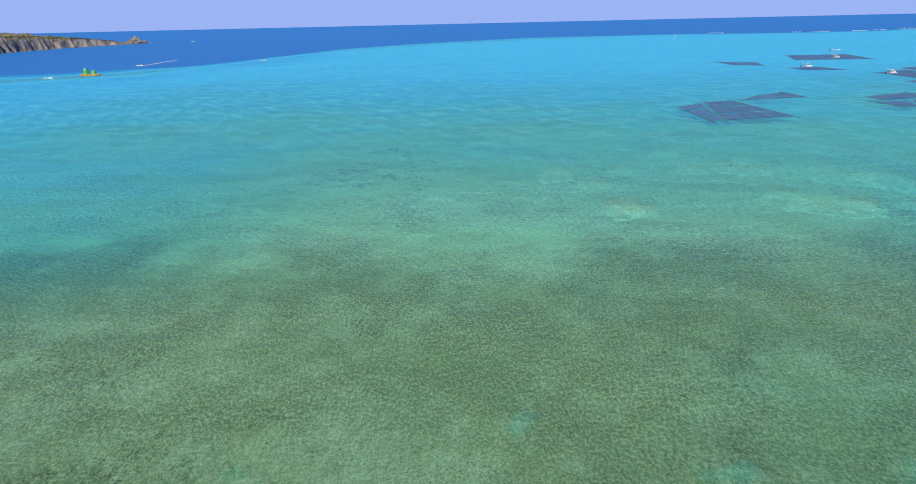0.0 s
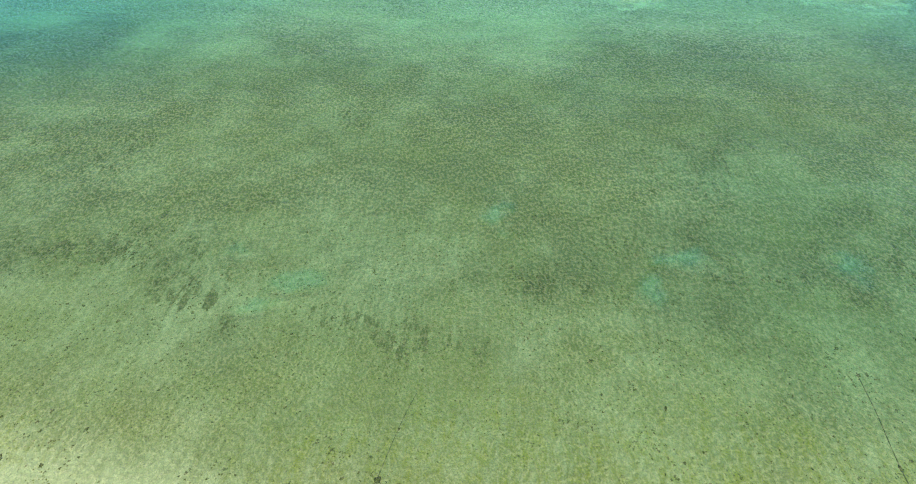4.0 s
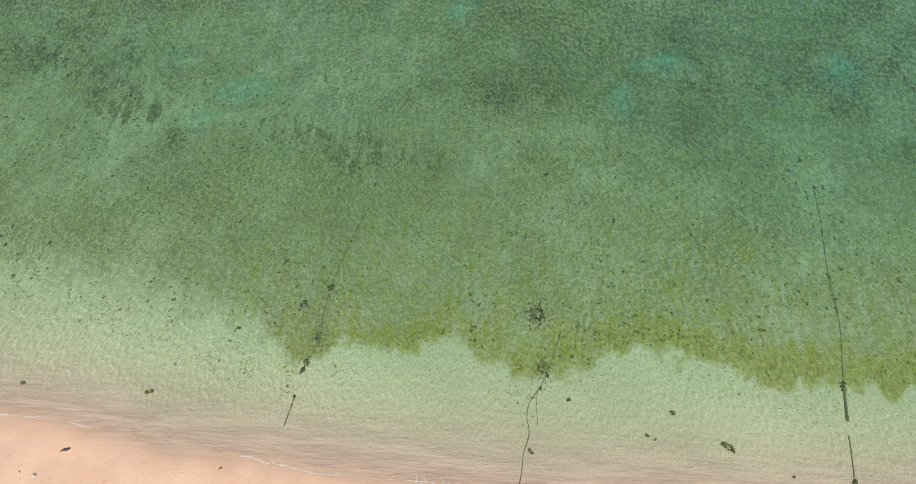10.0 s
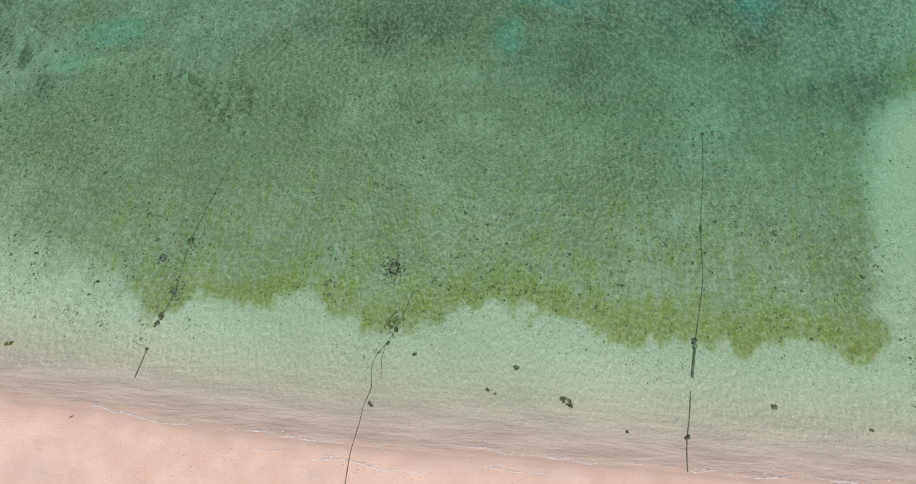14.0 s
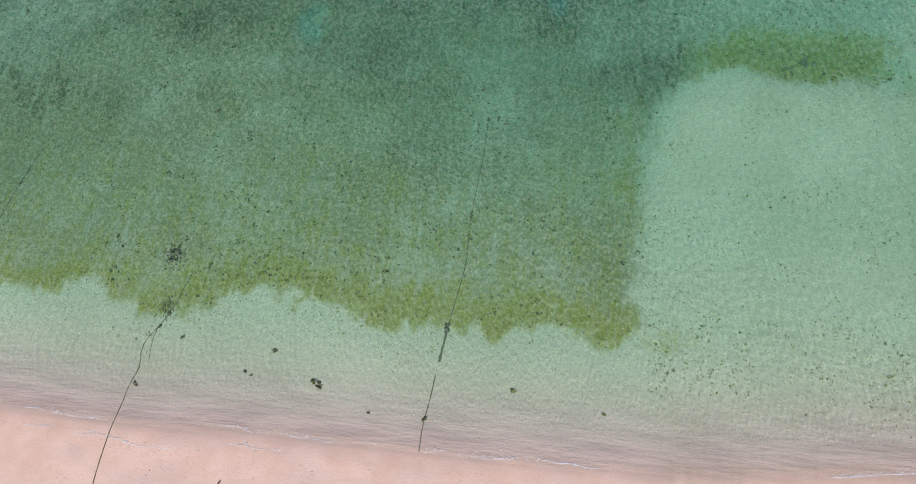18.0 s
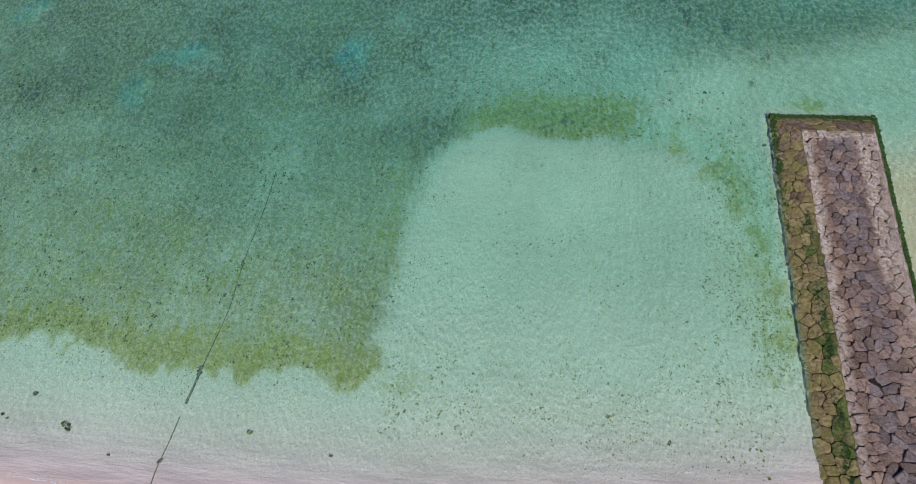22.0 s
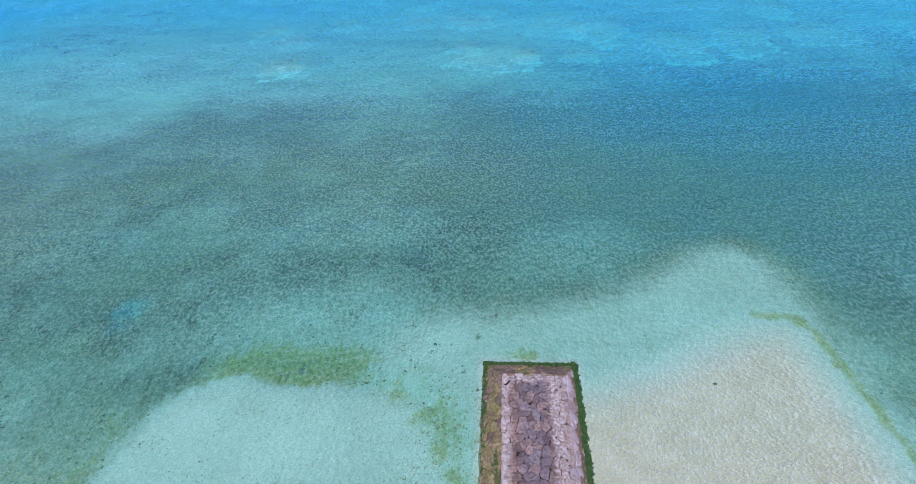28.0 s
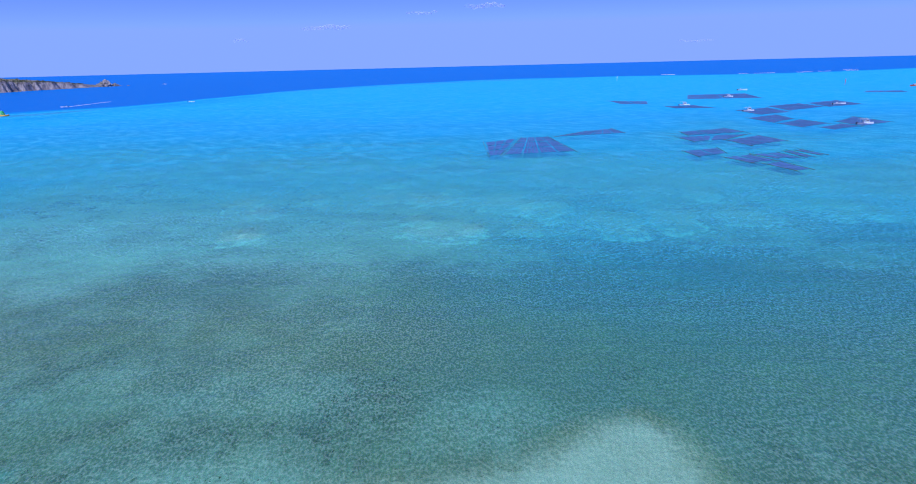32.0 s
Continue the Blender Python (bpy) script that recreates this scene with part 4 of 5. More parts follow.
def fringe():
    """Weed along the waterline of the groyne and between its lower stones."""
    rng = random.Random(11)
    rows = []
    f = (GTOP + 0.02) / (GTOP - GFOOT)
    east, west, end = GX1 + (GBX1 - GX1) * f, GX0 - (GX0 - GBX0) * f, GY1 + (GBY1 - GY1) * f
    for _ in range(2600):
        y = rng.uniform(1.0, end + 0.2)
        t = rng.uniform(-0.16, 0.22) + 0.05 * math.sin(y * 3.1) + 0.04 * math.sin(y * 7.7)
        rows.append((east + t + 0.05, y, 0.10 - t * 0.9, rng.uniform(0.09, 0.20)))
    for _ in range(700):
        x = rng.uniform(west - 0.15, east + 0.1)
        t = rng.uniform(-0.12, 0.25)
        rows.append((x, end + t, 0.10 - t * 0.7, rng.uniform(0.08, 0.18)))
    for _ in range(420):
        y = end - abs(rng.gauss(0, 4.5)) + 0.2
        t = rng.uniform(-0.10, 0.22)
        rows.append((west - t + 0.08, y, 0.10 - t * 0.6, rng.uniform(0.08, 0.17)))
    for _ in range(1500):
        y = rng.uniform(0.5, 19.0)
        t = -abs(rng.gauss(0, 0.14))
        if value_noise(np.array([y * 0.9]), np.array([0.5]), 3)[0] > 0.32:
            rows.append((GX0 - 0.20 + t, y, GTOP - 0.12 + t * 0.9, rng.uniform(0.04, 0.10)))
    leaves(rows, 0.28, 5, rng, 0.35, 0.55, algae_leaf, "algae_fringe", "thick dark green algae fringe along the waterline", "algae")


fringe()


# ---- lines, blocks and gear on the sea bed ----
def bed_line(points, lift):
    return [(p.x, p.y, bed_z(p.x, p.y) + lift) for p in flow([(x, y, 0) for x, y in points])]


def mooring_rope(points, thick, label, knots=()):
    rng = random.Random(len(points))
    line = bed_line(points, thick * 0.6)
    x0, y0, z0 = line[0]
    ob = tagged(empty("mooring_rope", x0, y0, z0), label, "rope", "mooring ropes")
    local = [(x - x0, y - y0, z - z0) for x, y, z in line]
    part("line", tube(bmesh.new(), local, [thick * 0.85 * rng.uniform(0.8, 1.25) for _ in local], 7), rope_fibre, ob, smooth=True)
    for kx, ky, size in knots:
        bm = bmesh.new()
        for k in range(5):
            lump(bm, (kx - x0 + rng.uniform(-0.6, 0.6) * size, ky - y0 + rng.uniform(-0.8, 0.8) * size, bed_z(kx, ky) - z0 + 0.06), size * rng.uniform(0.4, 0.8), rng, 0.5, 2)
        part("weed_knot", bm, dark_leaf, ob, "dark weed grown round the rope", smooth=True)
    return ob


mooring_rope([(-8.2, 16.4), (-8.8, 14.6), (-9.4, 12.2), (-9.85, 10.0), (-9.95, 8.4), (-10.0, 6.55), (-10.4, 5.0), (-10.65, 4.2)], 0.03, "weed-grown grey mooring rope lying over the seagrass", [(-9.85, 10.0, 0.24), (-9.0, 13.5, 0.10), (-10.4, 4.9, 0.22), (-10.6, 4.3, 0.2)])
mooring_rope([(-10.70, 2.75), (-10.8, 1.9), (-10.93, 1.0)], 0.045, "short stub of weed-grown rope in the shallows", [(-10.7, 2.75, 0.09)])
mooring_rope([(5.5, 8.1), (5.1, 6.8), (4.8, 5.8), (4.2, 4.5), (3.6, 3.55), (3.45, 2.7), (3.6, 1.75), (3.3, 0.6), (3.2, -0.4), (2.98, -1.8), (2.95, -3.0), (3.0, -4.8), (3.2, -6.2)], 0.03, "thin dark mooring rope curving out of the water up the beach", [(4.2, 4.45, 0.13), (4.6, 5.3, 0.16)])
mooring_rope([(4.1, 4.35), (4.0, 3.4), (4.1, 2.3)], 0.022, "short dark rope end on the sand beside the longer rope")
mooring_rope([(24.1, 20.9), (24.0, 17.8), (23.6, 13.6), (23.55, 10.3), (23.15, 7.8), (22.85, 6.1), (22.7, 5.4)], 0.035, "long weed-grown mooring rope running out to the deep grass", [(23.6, 13.55, 0.16), (24.1, 20.6, 0.14), (22.85, 6.1, 0.2)])
mooring_rope([(22.85, 6.1), (22.7, 5.0), (22.55, 3.95)], 0.085, "frayed thick end of a mooring rope grown with dark weed", [(22.8, 5.9, 0.18)])
mooring_rope([(22.42, 3.15), (22.25, 1.65), (22.08, 0.65), (22.0, -0.2), (21.98, -1.25)], 0.035, "dark rope running up to the edge of the beach", [(22.06, 0.62, 0.15)])


def anchor_block(x, y, size, turn):
    ob = tagged(empty("anchor_block", x, y, bed_z(x, y) - 0.02, turn), "dark weed-covered concrete anchor block on the mooring rope", "anchor block", "anchor blocks")
    bm = bmesh.new()
    r, h = size, size * 0.6
    lowv = [bm.verts.new((r * math.cos(a) * k, r * math.sin(a) * k, 0)) for a, k in ((0.2, 1.0), (1.7, 0.9), (2.9, 1.15), (4.4, 0.85))]
    hi = [bm.verts.new((v.co.x * 0.7, v.co.y * 0.7, h)) for v in lowv]
    for k in range(4):
        bm.faces.new((lowv[k], lowv[(k + 1) % 4], hi[(k + 1) % 4], hi[k]))
    bm.faces.new(hi)
    bm.faces.new(lowv[::-1])
    bmesh.ops.bevel(bm, geom=bm.edges[:], offset=0.03, segments=2, affect="EDGES")
    part("block", bm, concrete_wet, ob)
    ring = bmesh.new()
    tube(ring, [(0.09 * math.cos(a), 0.02, h + 0.07 + 0.09 * math.sin(a)) for a in (k * math.pi / 5 for k in range(11))], 0.015, 6)
    part("lifting_ring", ring, iron_rust, ob, "rusted iron ring")


anchor_block(-10.0, 6.5, 0.28, 20)
anchor_block(-9.87, 10.0, 0.2, 60)


def sunken_frame(x, y, w, h, turn):
    ob = tagged(empty("sunken_frame", x, y, bed_z(x, y), turn), "small dark square frame lying sunken in the seagrass", "frame")
    for name, pts in (("rail", [(-w, -h, 0.08), (w, -h, 0.08)]), ("rail", [(-w, h, 0.08), (w, h, 0.08)]), ("post", [(-w, -h, 0.08), (-w, h, 0.08)]), ("post", [(w, -h, 0.08), (w, h, 0.08)])):
        part(name, tube(bmesh.new(), pts, 0.045, 8), iron_rust, ob, smooth=True)


sunken_frame(4.0, 9.2, 0.24, 0.34, -8)


def old_tyre(x, y):
    ob = tagged(empty("old_tyre", x, y, bed_z(x, y)), "old silted rubber tyre lying flat in the seagrass", "tyre")
    ring = [(0.20 * math.cos(a), 0.22 * math.sin(a), 0.05) for a in (k * math.pi / 12 for k in range(25))]
    part("tread", tube(bmesh.new(), ring, 0.04, 8), concrete_wet, ob, smooth=True)
    bm = bmesh.new()
    lump(bm, (0, 0, 0.0), 0.17, random.Random(8), 0.25, 2)
    part("silt", bm, wood_grey, ob, "pale silt filling the tyre", smooth=True)


old_tyre(-11.4, 8.7)


def seaweed_clump(x, y, size, material, label, turn=0.0, stretch=1.0, seed=0):
    rng = random.Random(seed + 100)
    ob = tagged(empty("seaweed_clump", x, y, bed_z(x, y), turn), label, "seaweed", "seaweed clumps on the sand")
    bm = bmesh.new()
    for k in range(6):
        lump(bm, (rng.uniform(-1, 1) * size * stretch * 0.7, rng.uniform(-1, 1) * size * 0.45, size * 0.15), size * rng.uniform(0.25, 0.5), rng, 0.5, 2)
    part("body", bm, material, ob, smooth=True)
    bm = bmesh.new()
    for k in range(26):
        a, r = rng.uniform(0, 6.28), size * rng.uniform(0.5, 1.0)
        base = Vector((math.cos(a) * r * 0.4 * stretch, math.sin(a) * r * 0.4, size * 0.12))
        tip = Vector((math.cos(a + 0.3) * r * stretch, math.sin(a + 0.3) * r * 0.8, rng.uniform(0.02, 0.12)))
        tube(bm, [base, (base + tip) / 2 + Vector((0, 0, size * 0.15)), tip], [size * 0.07, size * 0.06, size * 0.02], 5)
    part("frond", bm, material, ob, smooth=True)


for k, (x, y, s, dark, stretch, turn) in enumerate(((15.25, 1.9, 0.30, 1, 1.8, -30), (27.15, 2.7, 0.22, 0, 1.0, 0), (32.4, 1.9, 0.14, 0, 1.0, 0), (36.35, 4.8, 0.15, 0, 0.5, 0), (5.94, 3.88, 0.16, 1, 1.2, 30),
                                                    (18.67, 0.58, 0.10, 1, 1.5, 0), (10.56, 2.20, 0.13, 1, 1.5, -20), (3.7, 0.75, 0.15, 1, 1.8, -30), (-19.6, 2.3, 0.22, 0, 1.6, 10), (76.2, 15.4, 0.30, 0, 1.0, 40),
                                                    (75.2, 25.4, 0.16, 1, 1.0, 0), (55.2, 29.0, 0.16, 1, 1.0, 0), (58.75, 24.5, 0.18, 1, 1.0, 0), (12.2, 3.6, 0.2, 1, 1.0, 0), (4.4, 20.1, 0.22, 1, 1.6, 25), (9.3, 16.6, 0.16, 1, 1.4, 60),
                                                    (11.0, 2.0, 0.10, 1, 1.4, 15), (48.2, 5.6, 0.16, 0, 1.5, 0), (51.5, 4.5, 0.14, 0, 1.2, 60), (56.5, 3.2, 0.12, 0, 1.0, 0), (-27.5, 2.2, 0.18, 0, 1.2, 0))):
    seaweed_clump(x, y, s, dark_leaf if dark else weed_leaf, "dark clump of drifted seaweed on pale sand" if dark else "olive-green clump of seaweed on pale sand", turn, stretch, k)


def tufts():
    rng = random.Random(5)
    def field(count, x0, x1, y0, y1, chance, lo, hi):
        xs = np.array([rng.uniform(x0, x1) for _ in range(count)])
        ys = np.array([rng.uniform(y0, y1) for _ in range(count)])
        keep = np.array([rng.random() for _ in range(count)]) < chance(xs, ys)
        xs, ys = xs[keep], ys[keep]
        zs = -depth_at(xs, ys)
        return [(x, y, z, rng.uniform(lo, hi) ** 1.0 * (1.7 if rng.random() < 0.08 else 1.0)) for x, y, z in zip(xs, ys, zs)]
    ex, ey = zip(*WEED_EDGE)
    def shore_strip(x, y):
        off = np.interp(x, ex, ey) - y
        return step(3.2, 0.2, off) * step(-1.2, 0.2, off) * (0.25 + 0.75 * step(-4, -14, x)) * step(0.38, 0.62, fbm(x, y, 1.4, 3, 51)) * step(38, 34, x)
    def bay_floor(x, y):
        t = inside(x, y, BAY)
        near_groyne = step(6, 0, np.abs(x - 58)) * 0.2 * step(5, 10, y)
        row = step(4.0, 0.5, np.abs(y - 6.2 - 0.04 * (x - 40))) * 0.5
        return step(0, 0.8, t) * (0.20 + near_groyne + row + 0.3 * step(41, 35, x)) * step(0.40, 0.68, fbm(x, y, 1.6, 3, 52)) * step(2.2, 4.0, y) * (y < 25)
    def beside(x, y):
        return step(0.36, 0.62, fbm(x, y, 1.3, 3, 55)) * step(52.5, 56, x - 0.25 * (y - 20) * (y > 20))
    def meadow(x, y):
        return step(-0.3, 0.8, y - np.interp(x, ex, ey)) * step(0.5, -0.5, inside(x, y, BAY)) * step(0.40, 0.66, fbm(x, y, 3.0, 3, 53)) * step(60, 56, x) * 0.6
    def rubble(x, y):
        best = np.zeros_like(x)
        for cx, cy, rx, ry, _ in [(4.0, 9.2, 1.4, 1.6, 0), (4.4, 6.0, 1.0, 1.3, 0)] + NEAR_CORAL:
            best = np.maximum(best, step(-0.5, 0.8, spot(x, y, cx, cy, rx, ry)) * 0.7)
        return best * step(0.42, 0.6, fbm(x, y, 1.8, 2, 54))
    leaves(field(24000, -44, 37, 1.5, 8.5, shore_strip, 0.02, 0.062) + field(18000, 34, 60, 2.0, 25, bay_floor, 0.022, 0.065) + field(3600, 53.8, 59, 8, 25.5, beside, 0.02, 0.065), 0.22, 8, rng, 0.45, 0.35, weed_leaf, "seaweed_tufts", "small olive seaweed tufts scattered over the sand", "seaweed")
    smudge = []
    for cx, cy, sx, sy, count in ((4.0, 9.25, 0.42, 0.45, 200), (4.35, 5.7, 0.28, 0.55, 80), (-9.95, 6.6, 0.3, 0.5, 60), (-9.7, 9.9, 0.2, 0.35, 40)):
        for _ in range(count):
            x, y = rng.gauss(cx, sx), rng.gauss(cy, sy)
            smudge.append((x, y, bed_z(x, y), rng.uniform(0.04, 0.10)))
    leaves(smudge + field(15000, -48, 58, 6.5, 34, meadow, 0.04, 0.11) + field(14000, -45, 95, 18, 56, rubble, 0.06, 0.17) + field(1500, 49, 62, 37, 49, rubble, 0.06, 0.17) + field(500, 77, 87, 47, 55, rubble, 0.08, 0.20) + field(900, -42, -5, 22, 33, rubble, 0.06, 0.16), 0.24, 7, rng, 0.5, 0.35, dark_leaf, "coral_rubble", "dark weedy lumps among the seagrass", "seaweed")


tufts()


# ---- beach: foam, driftwood, shells ----
def foam_line(x0, x1, shift, wide, seed):
    """A broken line of small foam flecks along the water's edge."""
    rng = random.Random(seed)
    count = int((x1 - x0) * (90 * wide / 0.05 + 25))
    xs = np.array([rng.uniform(x0, x1) for _ in range(count)])
    gate = step(0.30, 0.62, fbm(xs, xs * 0 + 2, 2.2, 3, seed + 1)) * step(0, 1.5, np.minimum(xs - x0, x1 - xs))
    ys = shore_y(xs) + shift + 0.42 * (fbm(xs, xs * 0, 3.2, 4, seed) - 0.5) * 2
    verts, faces = [], []
    for x, y, g in zip(xs, ys, gate):
        if rng.random() > g + 0.08:
            continue
        y += rng.gauss(0, 1) * wide * g + abs(rng.gauss(0, 0.13)) * (rng.random() < 0.35)
        z = max((float(shore_y(np.array([x]))[0]) - y) * 0.125, 0.0) + 0.012
        i, m, s = len(verts), 5, rng.uniform(0.008, 0.032)
        turn = rng.uniform(0, 6)
        verts += [(x + 1.9 * s * rng.uniform(0.6, 1.2) * math.cos(turn + 6.283 * k / m), y + s * rng.uniform(0.5, 1.2) * math.sin(turn + 6.283 * k / m), z + (0.01 if k % 2 else 0)) for k in range(m)]
        faces.append(tuple(range(i, i + m)))
    me = bpy.data.meshes.new("foam")
    me.from_pydata(verts, [], faces)
    me.materials.append(foam_white)
    tagged(new("foam", me), "thin broken line of white foam at the water's edge", "foam", kind="stuff")


for args in ((-13.5, -6.0, -0.05, 0.014, 61), (-5, 3.0, -0.1, 0.015, 62), (8.0, 19.5, -0.02, 0.012, 63), (22, 33, -0.06, 0.015, 64), (43, 57, -0.05, 0.02, 65), (-30, -22, -0.1, 0.02, 66), (-3, 8, -1.0, 0.008, 67), (10, 20, -0.9, 0.008, 68)):
    foam_line(*args)


def driftwood(x, y, size, turn, seed):
    rng = random.Random(seed)
    ob = tagged(empty("driftwood", x, y, bed_z(x, y) + 0.02, turn), "weathered grey-brown driftwood piece on the dry sand", "driftwood", "driftwood")
    pts = [(-size, 0, 0.02), (-size * 0.4, size * 0.10, 0.05), (size * 0.3, -size * 0.06, 0.06), (size, size * 0.12, 0.03)]
    part("trunk", tube(bmesh.new(), pts, [size * 0.14, size * 0.24, size * 0.30, size * 0.18], 8), wood_grey, ob, smooth=True)
    part("branch", tube(bmesh.new(), [pts[2], (size * 0.75, size * 0.4, 0.08)], [size * 0.12, size * 0.05], 6), wood_grey, ob, smooth=True)


driftwood(-23.17, -1.35, 0.24, 15, 1)
driftwood(10.6, -4.2, 0.16, 60, 2)
driftwood(-14.0, -1.6, 0.10, 30, 3)
for k, (x, y, s) in enumerate(((-25.2, -2.7, 0.10), (-24.3, -2.8, 0.14), (-6.0, -3.6, 0.06), (6.2, -4.0, 0.05))):
    bm = bmesh.new()
    lump(bm, (0, 0, s * 0.2), s, random.Random(k), 0.45, 2)
    ob = part("coral_fragment", bm, shell_white, smooth=True)
    ob.location = (x, y, bed_z(x, y))
    tagged(ob, "bleached white coral fragment on the beach", "coral", "coral fragments")


def litter():
    rng = random.Random(9)
    rows = []
    for _ in range(2600):
        x = rng.uniform(-40, 40)
        y = float(shore_y(np.array([x]))[0]) - abs(rng.gauss(1.2, 1.6)) - 0.8
        if rng.random() < 0.25 + 0.75 * float(value_noise(np.array([x * 0.7]), np.array([y * 1.2]), 71)[0] > 0.55):
            rows.append((x, y, rng.uniform(0.012, 0.036)))
    height = -depth_at(np.array([r[0] for r in rows]), np.array([r[1] for r in rows]))
    rows = [(x, y, h + 0.005, size) for (x, y, size), h in zip(rows, height)]
    leaves(rows, 0.35, 3, rng, 0.6, 0.15, wood_grey, "beach_litter", "fine dry weed and wood crumbs on the sand", "litter")


litter()


# ---- seaweed farms ----
def seaweed_farm(corners, across, deep, label, gap=0.35):
    """A field of nets strung between ropes, laid just above the surface with the water's blue veil in their colour;
    corners run round the field from the near west one.
    """
    cx, cy = sum(c[0] for c in corners) / 4, sum(c[1] for c in corners) / 4
    ob = tagged(empty("seaweed_farm", cx, cy, 0.10), label, "seaweed farm", "seaweed farms")
    c = [Vector((x - cx, y - cy, 0)) for x, y in corners]
    def at(u, v):
        return (c[0] * (1 - u) + c[1] * u) * (1 - v) + (c[3] * (1 - u) + c[2] * u) * v
    long_u, long_v = (c[1] - c[0]).length, (c[3] - c[0]).length
    gu, gv = gap / long_u, gap * 2.6 / long_v
    rng = random.Random(int(cx * 7 + cy))
    for i in range(across):
        for j in range(deep):
            u0, u1, v0, v1 = i / across + gu, (i + 1) / across - gu, j / deep + gv, (j + 1) / deep - gv
            bm = bmesh.new()
            strips = max(2, round(long_u / across / 1.9))
            for s in range(strips):
                a, b = u0 + (u1 - u0) * (s + 0.04) / strips, u0 + (u1 - u0) * (s + 0.90) / strips
                rows = []
                for k in range(7):
                    v = v0 + (v1 - v0) * k / 6
                    sag = -0.03 * math.sin(math.pi * k / 6) + rng.uniform(-0.03, 0.03)
                    row = []
                    for u, h in ((a, 0.0), ((a + b) / 2, 0.05), (b, 0.0), ((a + b) / 2, -0.08)):
                        p = at(u + rng.uniform(-0.08, 0.08) / long_u, v)
                        row.append(bm.verts.new((p.x, p.y, sag + h)))
                    rows.append(row)
                for p, q in zip(rows, rows[1:]):
                    for k in range(4):
                        bm.faces.new((p[k], q[k], q[(k + 1) % 4], p[(k + 1) % 4]))
                bm.faces.new(rows[0])
                bm.faces.new(rows[-1][::-1])
            part("net_panel", bm, net_veiled, ob)
    for u in (0, 1):
        p, q = at(u, -0.06), at(u, 1.06)
        part("guide_rope", tube(bmesh.new(), [p, (p + q) / 2, q], 0.06, 6), rope_fibre, ob)


for corners, across, deep, label in FARMS:
    seaweed_farm(corners, across, deep, label)


# ---- boats ----
def hull_mesh(length, beam, depth, keel=0.25, flare=1.0):
    """A lofted open hull with thick sides, bow toward +x."""
    bm = bmesh.new()
    rings = []
    stations = 9
    for k in range(stations):
        t = k / (stations - 1)
        x = -length / 2 + length * t
        half = beam / 2 * (1 - max(0, (t - 0.55) / 0.45) ** 2.0 * 0.97)
        sheer = depth * (0.72 + 0.45 * t * t)
        bottom = -keel * (1 - max(0, (t - 0.7) / 0.3) ** 2)
        prof = [(half * 0.90, sheer), (half, sheer), (half * 0.96, sheer * 0.45), (half * 0.72, bottom * 0.4), (0, bottom)]
        ring = [bm.verts.new((x, -w, z)) for w, z in prof] + [bm.verts.new((x, w, z)) for w, z in prof[-2::-1]]
        rings.append(ring)
    n = len(rings[0])
    for a, b in zip(rings, rings[1:]):
        for s in range(n - 1):
            bm.faces.new((a[s], b[s], b[s + 1], a[s + 1]))
        bm.faces.new((a[0], a[-1], b[-1], b[0]))
    bm.faces.new(rings[0])
    bm.faces.new(rings[-1][::-1])
    bmesh.ops.recalc_face_normals(bm, faces=bm.faces)
    return bm


